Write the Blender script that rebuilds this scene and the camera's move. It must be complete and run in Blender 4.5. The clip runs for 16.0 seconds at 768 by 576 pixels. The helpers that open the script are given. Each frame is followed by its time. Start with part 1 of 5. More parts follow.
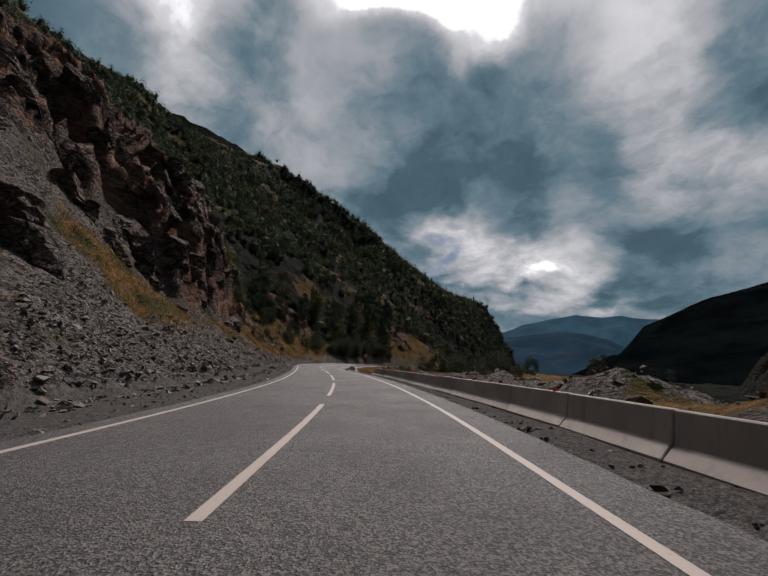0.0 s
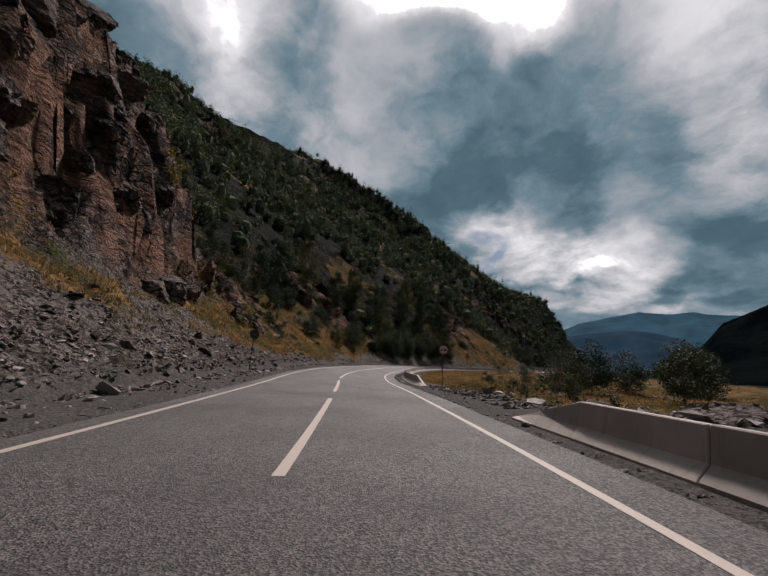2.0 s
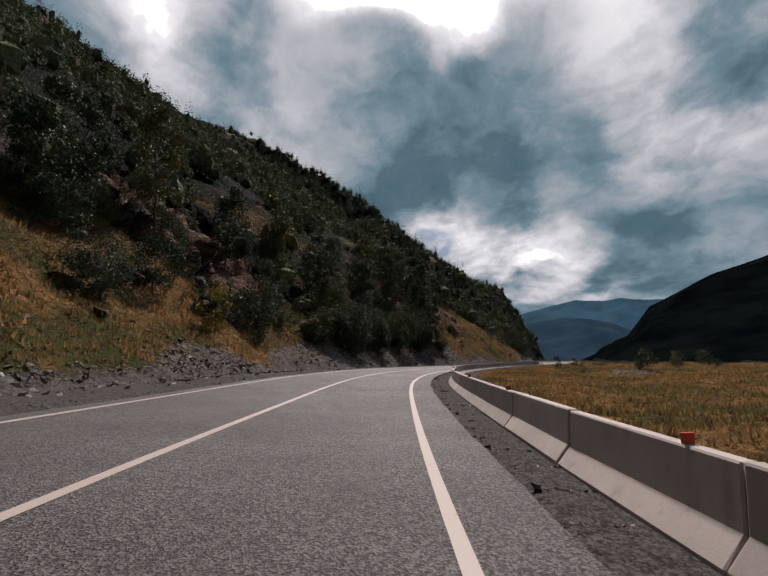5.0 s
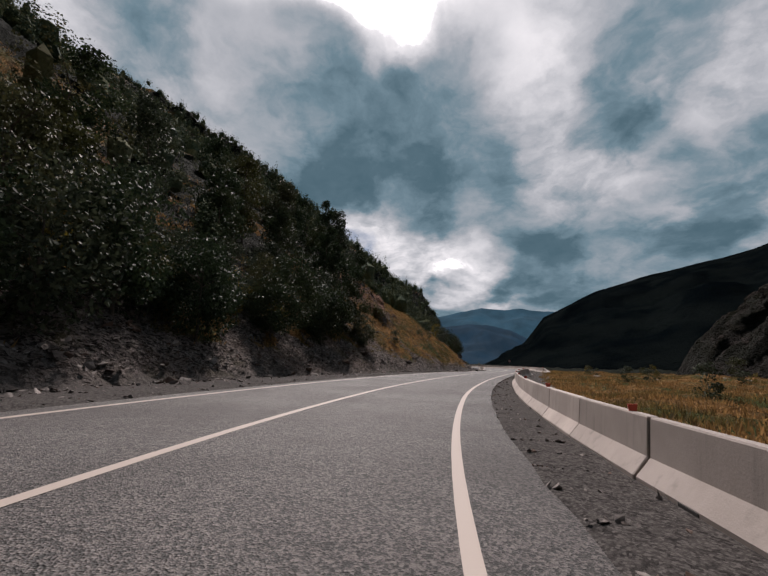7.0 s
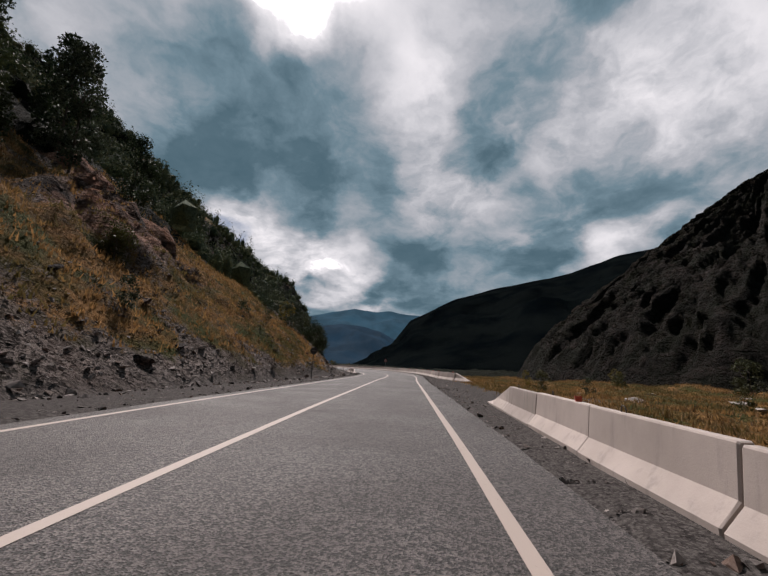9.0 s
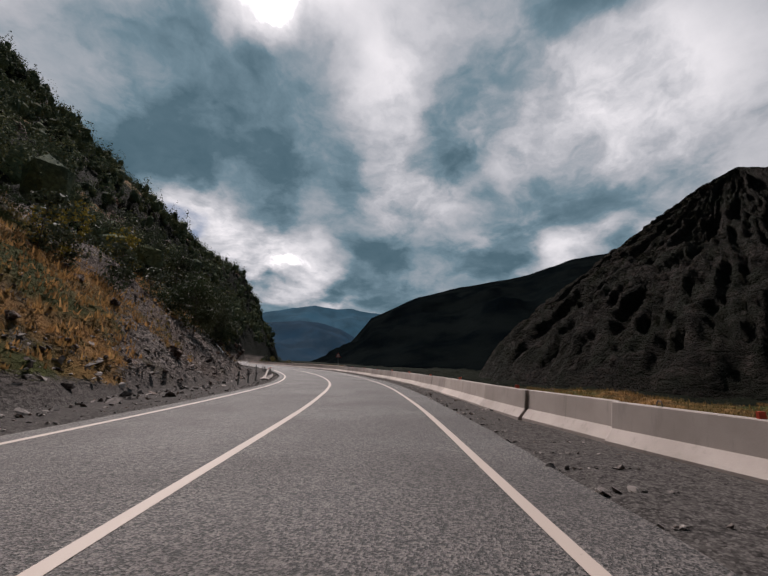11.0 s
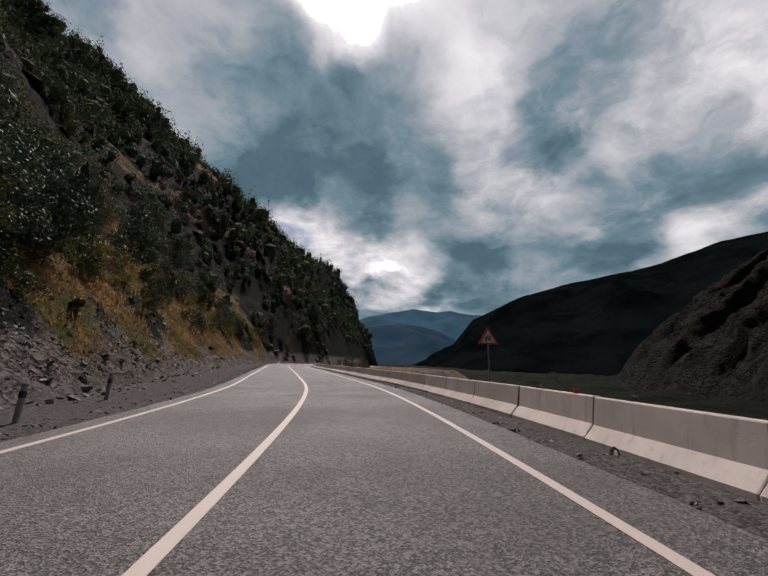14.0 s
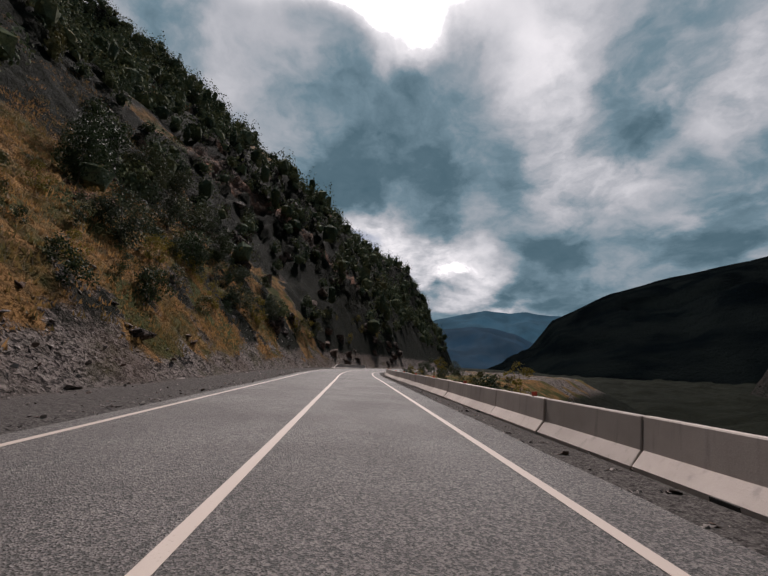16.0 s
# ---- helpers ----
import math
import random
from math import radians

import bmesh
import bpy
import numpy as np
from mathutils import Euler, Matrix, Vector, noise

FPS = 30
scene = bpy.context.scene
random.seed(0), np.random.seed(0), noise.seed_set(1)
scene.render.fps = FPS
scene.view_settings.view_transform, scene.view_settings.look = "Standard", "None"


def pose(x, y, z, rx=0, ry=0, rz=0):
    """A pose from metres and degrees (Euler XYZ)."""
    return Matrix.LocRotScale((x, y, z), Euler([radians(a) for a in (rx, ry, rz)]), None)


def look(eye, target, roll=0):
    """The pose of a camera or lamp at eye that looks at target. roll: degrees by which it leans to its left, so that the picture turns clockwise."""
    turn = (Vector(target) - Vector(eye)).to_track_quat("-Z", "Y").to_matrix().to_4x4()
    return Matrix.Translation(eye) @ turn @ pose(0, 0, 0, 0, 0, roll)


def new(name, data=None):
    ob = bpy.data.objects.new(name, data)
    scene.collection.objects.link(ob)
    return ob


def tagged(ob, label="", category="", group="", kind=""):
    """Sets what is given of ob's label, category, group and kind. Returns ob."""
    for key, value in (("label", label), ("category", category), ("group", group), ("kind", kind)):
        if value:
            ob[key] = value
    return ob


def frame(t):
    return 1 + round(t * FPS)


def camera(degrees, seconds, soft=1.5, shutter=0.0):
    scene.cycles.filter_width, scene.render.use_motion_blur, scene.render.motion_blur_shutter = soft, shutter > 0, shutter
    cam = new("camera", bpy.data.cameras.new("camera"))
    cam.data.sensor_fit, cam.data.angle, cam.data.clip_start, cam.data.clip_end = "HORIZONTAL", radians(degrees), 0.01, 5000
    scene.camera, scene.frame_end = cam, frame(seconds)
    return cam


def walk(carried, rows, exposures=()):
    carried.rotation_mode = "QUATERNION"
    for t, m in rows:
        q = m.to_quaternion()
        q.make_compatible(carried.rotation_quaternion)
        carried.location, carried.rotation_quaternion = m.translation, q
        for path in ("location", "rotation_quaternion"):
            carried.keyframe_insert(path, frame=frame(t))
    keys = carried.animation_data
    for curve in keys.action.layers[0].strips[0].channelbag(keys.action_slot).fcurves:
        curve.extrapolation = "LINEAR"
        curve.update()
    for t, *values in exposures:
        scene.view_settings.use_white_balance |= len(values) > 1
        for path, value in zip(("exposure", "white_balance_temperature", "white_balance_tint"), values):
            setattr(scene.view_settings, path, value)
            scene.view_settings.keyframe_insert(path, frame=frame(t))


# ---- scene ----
# ---- camera ----
cam = camera(90.4, 16.0)
PATH = [
    (0, (0.795, -0.735, 1.329), (0.513, 1.206, 1.717), 2.97),
    (0.5, (-1.121, 8.872, 1.327), (-1.482, 10.801, 1.710), 3.67),
    (1, (-3.276, 17.897, 1.320), (-3.715, 19.811, 1.699), 3.98),
    (1.5, (-5.638, 26.582, 1.320), (-6.127, 28.484, 1.699), 3.93),
    (2, (-8.101, 35.308, 1.336), (-8.615, 37.203, 1.717), 2.97),
    (2.5, (-10.501, 43.612, 1.343), (-11.038, 45.501, 1.721), 1.95),
    (3, (-13.020, 51.639, 1.324), (-13.565, 53.526, 1.700), 1.43),
    (3.5, (-15.387, 59.186, 1.279), (-15.909, 61.079, 1.657), 0.23),
    (4, (-17.437, 66.462, 1.231), (-17.892, 68.371, 1.615), -0.59),
    (4.2, (-18.221, 69.606, 1.243), (-18.641, 71.523, 1.624), -0.55),
    (4.7, (-19.883, 78.374, 1.293), (-20.207, 80.311, 1.674), -0.74),
    (5.1, (-20.891, 85.802, 1.351), (-21.123, 87.751, 1.731), -0.75),
    (5.6, (-21.735, 95.403, 1.434), (-21.847, 97.363, 1.815), -0.53),
    (6, (-22.070, 103.189, 1.501), (-22.090, 105.152, 1.883), -0.33),
    (6.5, (-22.050, 112.858, 1.575), (-21.973, 114.819, 1.958), 0.19),
    (7, (-21.090, 121.448, 1.611), (-20.918, 123.404, 1.990), 0.91),
    (7.5, (-19.297, 130.102, 1.646), (-19.006, 132.043, 2.031), 1.23),
    (8, (-16.905, 138.171, 1.673), (-16.456, 140.082, 2.056), 1.63),
    (8.5, (-13.749, 146.064, 1.688), (-13.118, 147.924, 2.068), 2.06),
    (9, (-10.068, 153.458, 1.694), (-9.274, 155.252, 2.083), 1.61),
    (9.2, (-8.430, 156.559, 1.702), (-7.580, 158.327, 2.091), 1.36),
    (9.6, (-5.270, 162.855, 1.698), (-4.330, 164.577, 2.088), 1.15),
    (10, (-2.177, 169.263, 1.668), (-1.190, 170.958, 2.058), 1.25),
    (10.5, (1.710, 177.314, 1.611), (2.712, 179.001, 1.998), 1.62),
    (10.9, (4.933, 183.694, 1.561), (5.916, 185.392, 1.947), 1.92),
    (11.3, (8.340, 189.937, 1.518), (9.283, 191.658, 1.902), 2.12),
    (11.5, (10.145, 193.047, 1.503), (11.069, 194.779, 1.887), 2.17),
    (12, (13.873, 200.693, 1.446), (14.724, 202.463, 1.820), 1.92),
    (12.5, (17.202, 208.554, 1.386), (17.962, 210.364, 1.769), 1.86),
    (13, (20.135, 216.558, 1.338), (20.785, 218.410, 1.722), 1.97),
    (13.5, (22.509, 224.757, 1.307), (23.080, 226.636, 1.685), 2.22),
    (14, (24.482, 233.843, 1.298), (24.985, 235.740, 1.684), 2.12),
    (14.5, (25.900, 242.505, 1.306), (26.325, 244.419, 1.701), 2.34),
    (15, (26.931, 251.199, 1.328), (27.271, 253.132, 1.712), 1.83),
    (15.5, (27.391, 259.609, 1.364), (27.621, 261.556, 1.760), 2.33),
    (16, (27.505, 268.005, 1.399), (27.656, 269.962, 1.787), 2.56),
]
walk(cam, [(t, look(eye, target, roll)) for t, eye, target, roll in PATH],
     [(0, -0.35, 6150, 11), (1.5, -0.2, 6200, 12), (3.0, 0.0, 6250, 14), (16, 0.0, 6250, 14)])

# ---- sky and sun ----
FAR_TURN = 1.1  # degrees to the left
SUN_AZ, SUN_EL = radians(4.0 - FAR_TURN), radians(52.0)
world = bpy.data.worlds.new("sky")
scene.world = world
world.use_nodes = True


class Nodes:
    """Short hand for building a node tree."""

    def __init__(self, tree):
        self.tree = tree
        tree.nodes.clear()

    def add(self, kind, ins=None, **props):
        n = self.tree.nodes.new(kind)
        for k, v in props.items():
            if k == "operation":
                n.operation = v
            elif k == "blend_type":
                n.data_type, n.blend_type = "RGBA", v
            elif k == "data_type":
                n.data_type = v
            elif k == "feature":
                n.feature = v
            elif k == "interpolation_type":
                n.interpolation_type = v
            elif k == "attribute_name":
                n.attribute_name = v
        for k, v in (ins or {}).items():
            if isinstance(v, bpy.types.NodeSocket):
                self.tree.links.new(v, n.inputs[k])
            else:
                n.inputs[k].default_value = v
        return n

    def math(self, op, a, b=0.0, c=0.0, clamp=False):
        n = self.add("ShaderNodeMath", {0: a, 1: b, 2: c}, operation=op)
        n.use_clamp = clamp
        return n.outputs[0]

    def vec(self, op, a, b=(0, 0, 0)):
        n = self.add("ShaderNodeVectorMath", {0: a}, operation=op)
        key = "Scale" if op == "SCALE" else 1
        if isinstance(b, bpy.types.NodeSocket):
            self.tree.links.new(b, n.inputs[key])
        else:
            n.inputs[key].default_value = b
        return n.outputs["Value"] if op in ("LENGTH", "DOT_PRODUCT", "DISTANCE") else n.outputs[0]

    def noise(self, vec, scale, detail=6.0, rough=0.55, distort=0.0, out=0):
        return self.add("ShaderNodeTexNoise", {"Vector": vec, "Scale": scale, "Detail": detail, "Roughness": rough,
                                               "Distortion": distort}).outputs[out]

    def step(self, value, lo, hi, a=0.0, b=1.0):
        n = self.add("ShaderNodeMapRange", {"Value": value, "From Min": lo, "From Max": hi, "To Min": a, "To Max": b},
                     interpolation_type="SMOOTHSTEP")
        return n.outputs[0]

    def mix(self, f, a, b, blend="MIX"):
        n = self.add("ShaderNodeMix", blend_type=blend)
        for k, v in ((0, f), (6, a), (7, b)):
            if isinstance(v, bpy.types.NodeSocket):
                self.tree.links.new(v, n.inputs[k])
            else:
                n.inputs[k].default_value = v if k == 0 else (*v, 1)
        return n.outputs[2]


def sky_way(az, el):
    a, e = radians(az), radians(el)
    return (math.sin(a) * math.cos(e), math.cos(a) * math.cos(e), math.sin(e))


def build_sky():
    n = Nodes(world.node_tree)
    spin = n.add("ShaderNodeVectorRotate", {"Vector": n.add("ShaderNodeTexCoord").outputs["Generated"], "Angle": radians(-FAR_TURN)})
    way = spin.outputs[0]
    sky = n.add("ShaderNodeTexSky")
    sky.sky_type, sky.sun_disc = "NISHITA", False
    sky.sun_elevation, sky.sun_rotation = SUN_EL, SUN_AZ
    blue = n.vec("SCALE", sky.outputs[0], 0.05)
    # cloud layer seen in perspective
    parts = n.add("ShaderNodeSeparateXYZ", {0: way})
    high = n.math("ADD", n.math("MAXIMUM", parts.outputs[2], 0.0), 0.4)
    flat = n.add("ShaderNodeCombineXYZ", {0: n.math("DIVIDE", parts.outputs[0], high), 1: n.math("DIVIDE", parts.outputs[1], high),
                                          2: 0.3}).outputs[0]
    warp = n.vec("SUBTRACT", n.noise(flat, 3.0, 7.0, 0.54, 0.0, 1), (0.5, 0.5, 0.5))
    bent = n.vec("ADD", way, n.vec("SCALE", warp, 0.26))
    big = n.noise(n.vec("ADD", flat, n.vec("SCALE", warp, 0.35)), 2.7, 9.0, 0.56)
    fine = n.noise(flat, 11.0, 7.0, 0.6, 0.4)
    level = n.step(big, 0.34, 0.70, 0.03, 0.40)
    level = n.math("ADD", level, n.math("MULTIPLY", n.math("SUBTRACT", fine, 0.5), 0.18))
    broken = n.step(big, 0.30, 0.62, 0.45, 1.35)
    # brighter and darker masses: azimuth, elevation, half width, half height, strength
    masses = [(1, 55, 16, 9, 1.4), (-1, 50.5, 8, 5, 2.2), (6, 46, 5, 5, 1.0), (-46, 38, 13, 14, 0.34), (-42, 41, 4, 5, 0.25), (-30, 40, 16, 9, 0.1), (-18, 44, 14, 8, 0.02),
              (12, 15.5, 10, 4.2, 0.75), (3, 19, 6, 3.5, 0.5), (17, 13, 6, 2.5, 0.3), (18, 9.6, 9, 1.4, 0.45), (32, 26, 4, 7, 0.4),
              (30, 36, 5, 8, 0.3), (38, 24, 6, 4, 0.35), (61, 33, 13, 10, 0.48), (56, 18, 12, 3, 0.4), (45, 40, 14, 9, 0.22),
              (28, 46, 8, 6, 0.2), (80, 30, 16, 14, 0.2), (-4, 26, 13, 5, -0.1), (-16, 33, 12, 7, 0.03), (-28, 29, 12, 9, 0.06), (31, 15, 12, 3.2, -0.18),
              (18, 27, 8, 6, -0.05), (-20, 30, 14, 7, 0.03), (43, 30, 4, 3, -0.12), (8, 11.6, 12, 1.2, -0.2)]
    for az, el, w, h, amount in masses:
        c = sky_way(az, el)
        side = (math.cos(radians(az)), -math.sin(radians(az)), 0.0)
        up = Vector(side).cross(Vector(c))
        off = n.vec("SUBTRACT", bent, c)
        across = n.math("DIVIDE", n.vec("DOT_PRODUCT", off, side), math.sin(radians(w)))
        above = n.math("DIVIDE", n.vec("DOT_PRODUCT", off, tuple(up)), math.sin(radians(h)))
        far = n.math("SQRT", n.math("ADD", n.math("MULTIPLY", across, across), n.math("MULTIPLY", above, above)))
        level = n.math("ADD", level, n.math("MULTIPLY", n.step(far, 1.5, 0.1, 0.0, 1.0), n.math("MULTIPLY", broken, amount) if amount > 0 else amount))
    level = n.math("MAXIMUM", level, n.math("MULTIPLY", fine, 0.12))
    tone = n.add("ShaderNodeValToRGB", {0: n.math("MULTIPLY", level, 1.0)})
    ramp = tone.color_ramp
    ramp.elements[0].position, ramp.elements[0].color = 0.0, (0.055, 0.108, 0.135, 1)
    ramp.elements[1].position, ramp.elements[1].color = 1.0, (0.93, 0.89, 0.87, 1)
    for at, col in ((0.2, (0.165, 0.242, 0.28, 1)), (0.45, (0.43, 0.44, 0.455, 1))):
        e = ramp.elements.new(at)
        e.color = col
    bright = n.math("ADD", 1.0, n.math("MULTIPLY", n.math("MAXIMUM", n.math("SUBTRACT", level, 0.95), 0.0), 2.4))
    cloud = n.vec("SCALE", tone.outputs[0], bright)
    hole = n.step(n.vec("DISTANCE", bent, sky_way(1.5, 16.6)), 0.055, 0.02)
    col = n.mix(n.math("MULTIPLY", hole, 0.9), cloud, blue)
    # dimmed away from the sun as if cloud were thick there, for less fill
    toward = n.step(n.vec("DOT_PRODUCT", way, sky_way(10, 30)), -0.3, 0.66, 0.2, 1.0)
    bg = n.add("ShaderNodeBackground", {"Color": n.vec("SCALE", col, toward), "Strength": 1.0})
    out = n.add("ShaderNodeOutputWorld")
    n.tree.links.new(bg.outputs[0], out.inputs[0])


build_sky()
sun = new("sun", bpy.data.lights.new("sun", "SUN"))
sun.data.energy, sun.data.angle, sun.data.color = 4.6, radians(4), (1.0, 0.89, 0.81)
sun.matrix_world = look(Vector(sky_way(4.0 - FAR_TURN, 52.0)) * 200, (0, 0, 0))
scene.view_settings.exposure = 0.0

# ---- materials ----


def material(name, build, thin=0.0):
    """thin: how much of the light comes through, for leaves and blades."""
    m = bpy.data.materials.new(name)
    m.use_nodes = True
    n = Nodes(m.node_tree)
    bsdf = n.add("ShaderNodeBsdfPrincipled")
    build(n, bsdf)
    shader = bsdf.outputs[0]
    if thin:
        through_light = n.add("ShaderNodeBsdfTranslucent")
        n.tree.links.new(bsdf.inputs["Base Color"].links[0].from_socket, through_light.inputs[0])
        both = n.add("ShaderNodeMixShader", {0: thin, 1: shader, 2: through_light.outputs[0]})
        shader = both.outputs[0]
    out = n.add("ShaderNodeOutputMaterial")
    n.tree.links.new(shader, out.inputs[0])
    return m


def put(n, bsdf, color=None, rough=None, bump=None, strength=0.4, distance=0.02, metal=None):
    for key, v in (("Base Color", color), ("Roughness", rough), ("Metallic", metal)):
        if v is None:
            continue
        if isinstance(v, bpy.types.NodeSocket):
            n.tree.links.new(v, bsdf.inputs[key])
        else:
            bsdf.inputs[key].default_value = (*v, 1) if key == "Base Color" else v
    if bump is not None:
        b = n.add("ShaderNodeBump", {"Height": bump, "Strength": strength, "Distance": distance})
        n.tree.links.new(b.outputs[0], bsdf.inputs["Normal"])


def place(n):
    return n.add("ShaderNodeNewGeometry").outputs["Position"]


def own(n):
    return n.add("ShaderNodeObjectInfo").outputs["Random"]


def asphalt_nodes(n, b):
    p = place(n)
    chips = n.add("ShaderNodeTexVoronoi", {"Vector": p, "Scale": 62.0})
    coarse = n.add("ShaderNodeTexVoronoi", {"Vector": p, "Scale": 38.0})
    tone = n.math("ADD", n.math("MULTIPLY", n.add("ShaderNodeSeparateColor", {0: chips.outputs["Color"]}).outputs[0], 0.5),
                  n.math("MULTIPLY", n.add("ShaderNodeSeparateColor", {0: coarse.outputs["Color"]}).outputs[1], 0.5))
    speck = n.noise(p, 11.0, 5.0, 0.85)
    wide = n.noise(p, 0.35, 5.0, 0.6)
    drift = n.noise(n.vec("MULTIPLY", p, (1.6, 0.16, 1.0)), 1.0, 5.0, 0.6)
    tone = n.math("ADD", tone, n.math("MULTIPLY", n.math("SUBTRACT", speck, 0.5), 0.55))
    col = n.mix(n.step(tone, 0.28, 0.85), (0.01003, 0.008968, 0.008614), (0.1392, 0.1204, 0.1133))
    col = n.mix(n.step(wide, 0.4, 0.7, 0.0, 0.4), col, (0.04248, 0.03776, 0.03599))
    col = n.mix(n.step(drift, 0.55, 0.75, 0.0, 0.35), col, (0.06608, 0.05782, 0.05428))
    rough = n.step(wide, 0.3, 0.7, 0.6, 0.74)
    high = n.math("ADD", n.math("MULTIPLY", coarse.outputs["Distance"], 0.9), n.math("ADD", chips.outputs["Distance"], n.math("MULTIPLY", speck, 0.6)))
    put(n, b, col, rough, high, 0.9, 0.011)
    b.inputs["Specular IOR Level"].default_value = 0.38


def paint_nodes(n, b):
    p = place(n)
    wear = n.noise(p, 24.0, 6.0, 0.7)
    wide = n.noise(p, 1.1, 3.0)
    f = n.step(n.math("ADD", wear, n.math("MULTIPLY", wide, 0.35)), 0.56, 0.40)
    col = n.mix(f, (0.36, 0.296, 0.256), (0.125, 0.107, 0.096))
    put(n, b, col, 0.6, wear, 0.3, 0.004)


def concrete_nodes(n, b):
    p = place(n)
    wide = n.noise(p, 0.9, 6.0, 0.6)
    fine = n.noise(p, 38.0, 5.0, 0.65)
    drip = n.noise(n.vec("MULTIPLY", p, (5.0, 5.0, 0.5)), 1.0, 5.0, 0.6)
    col = n.mix(n.step(wide, 0.3, 0.7), (0.3312, 0.2808, 0.252), (0.4176, 0.3564, 0.324))
    col = n.mix(n.step(drip, 0.52, 0.75, 0.0, 0.45), col, (0.144, 0.1332, 0.1224))
    col = n.mix(n.step(fine, 0.6, 0.8, 0.0, 0.35), col, (0.144, 0.1296, 0.1224))
    tint = n.step(own(n), 0.0, 1.0, 0.82, 1.1)
    put(n, b, n.vec("SCALE", col, tint), 0.82, n.math("ADD", fine, n.math("MULTIPLY", wide, 0.5)), 0.25, 0.01)


def rock_tone(n, p, size=1.0):
    """Layered, cracked rock: its colour and how deep its cracks are."""
    warp = n.vec("SCALE", n.vec("SUBTRACT", n.noise(p, 0.7 / size, 5.0, 0.6, 0.0, 1), (0.5, 0.5, 0.5)), 1.5 * size)
    q = n.vec("MULTIPLY", n.vec("ADD", p, warp), (0.8, 0.8, 1.7))
    big = n.add("ShaderNodeTexVoronoi", {"Vector": q, "Scale": 0.55 / size})
    small = n.add("ShaderNodeTexVoronoi", {"Vector": q, "Scale": 1.9 / size})
    gap = n.add("ShaderNodeTexVoronoi", {"Vector": q, "Scale": 0.55 / size}, feature="DISTANCE_TO_EDGE").outputs["Distance"]
    gap2 = n.add("ShaderNodeTexVoronoi", {"Vector": q, "Scale": 1.9 / size}, feature="DISTANCE_TO_EDGE").outputs["Distance"]
    tone = n.math("ADD", n.math("MULTIPLY", n.add("ShaderNodeSeparateColor", {0: big.outputs["Color"]}).outputs[0], 0.45),
                  n.math("MULTIPLY", n.add("ShaderNodeSeparateColor", {0: small.outputs["Color"]}).outputs[1], 0.55))
    grain = n.noise(n.vec("MULTIPLY", p, (1.0, 1.0, 2.2)), 3.0 / size, 7.0, 0.7)
    tone = n.math("ADD", n.math("MULTIPLY", tone, 0.7), n.math("MULTIPLY", n.math("SUBTRACT", grain, 0.5), 1.1))
    col = n.mix(n.step(tone, 0.0, 0.85), (0.045, 0.034, 0.03), (0.32, 0.245, 0.21))
    open_ = n.math("MULTIPLY", n.step(gap, 0.0, 0.12), n.step(gap2, 0.0, 0.14, 0.35, 1.0))
    col = n.mix(open_, (0.014, 0.011, 0.01), col)
    return col, n.math("ADD", n.math("MULTIPLY", open_, 0.8), n.math("MULTIPLY", tone, 0.8))


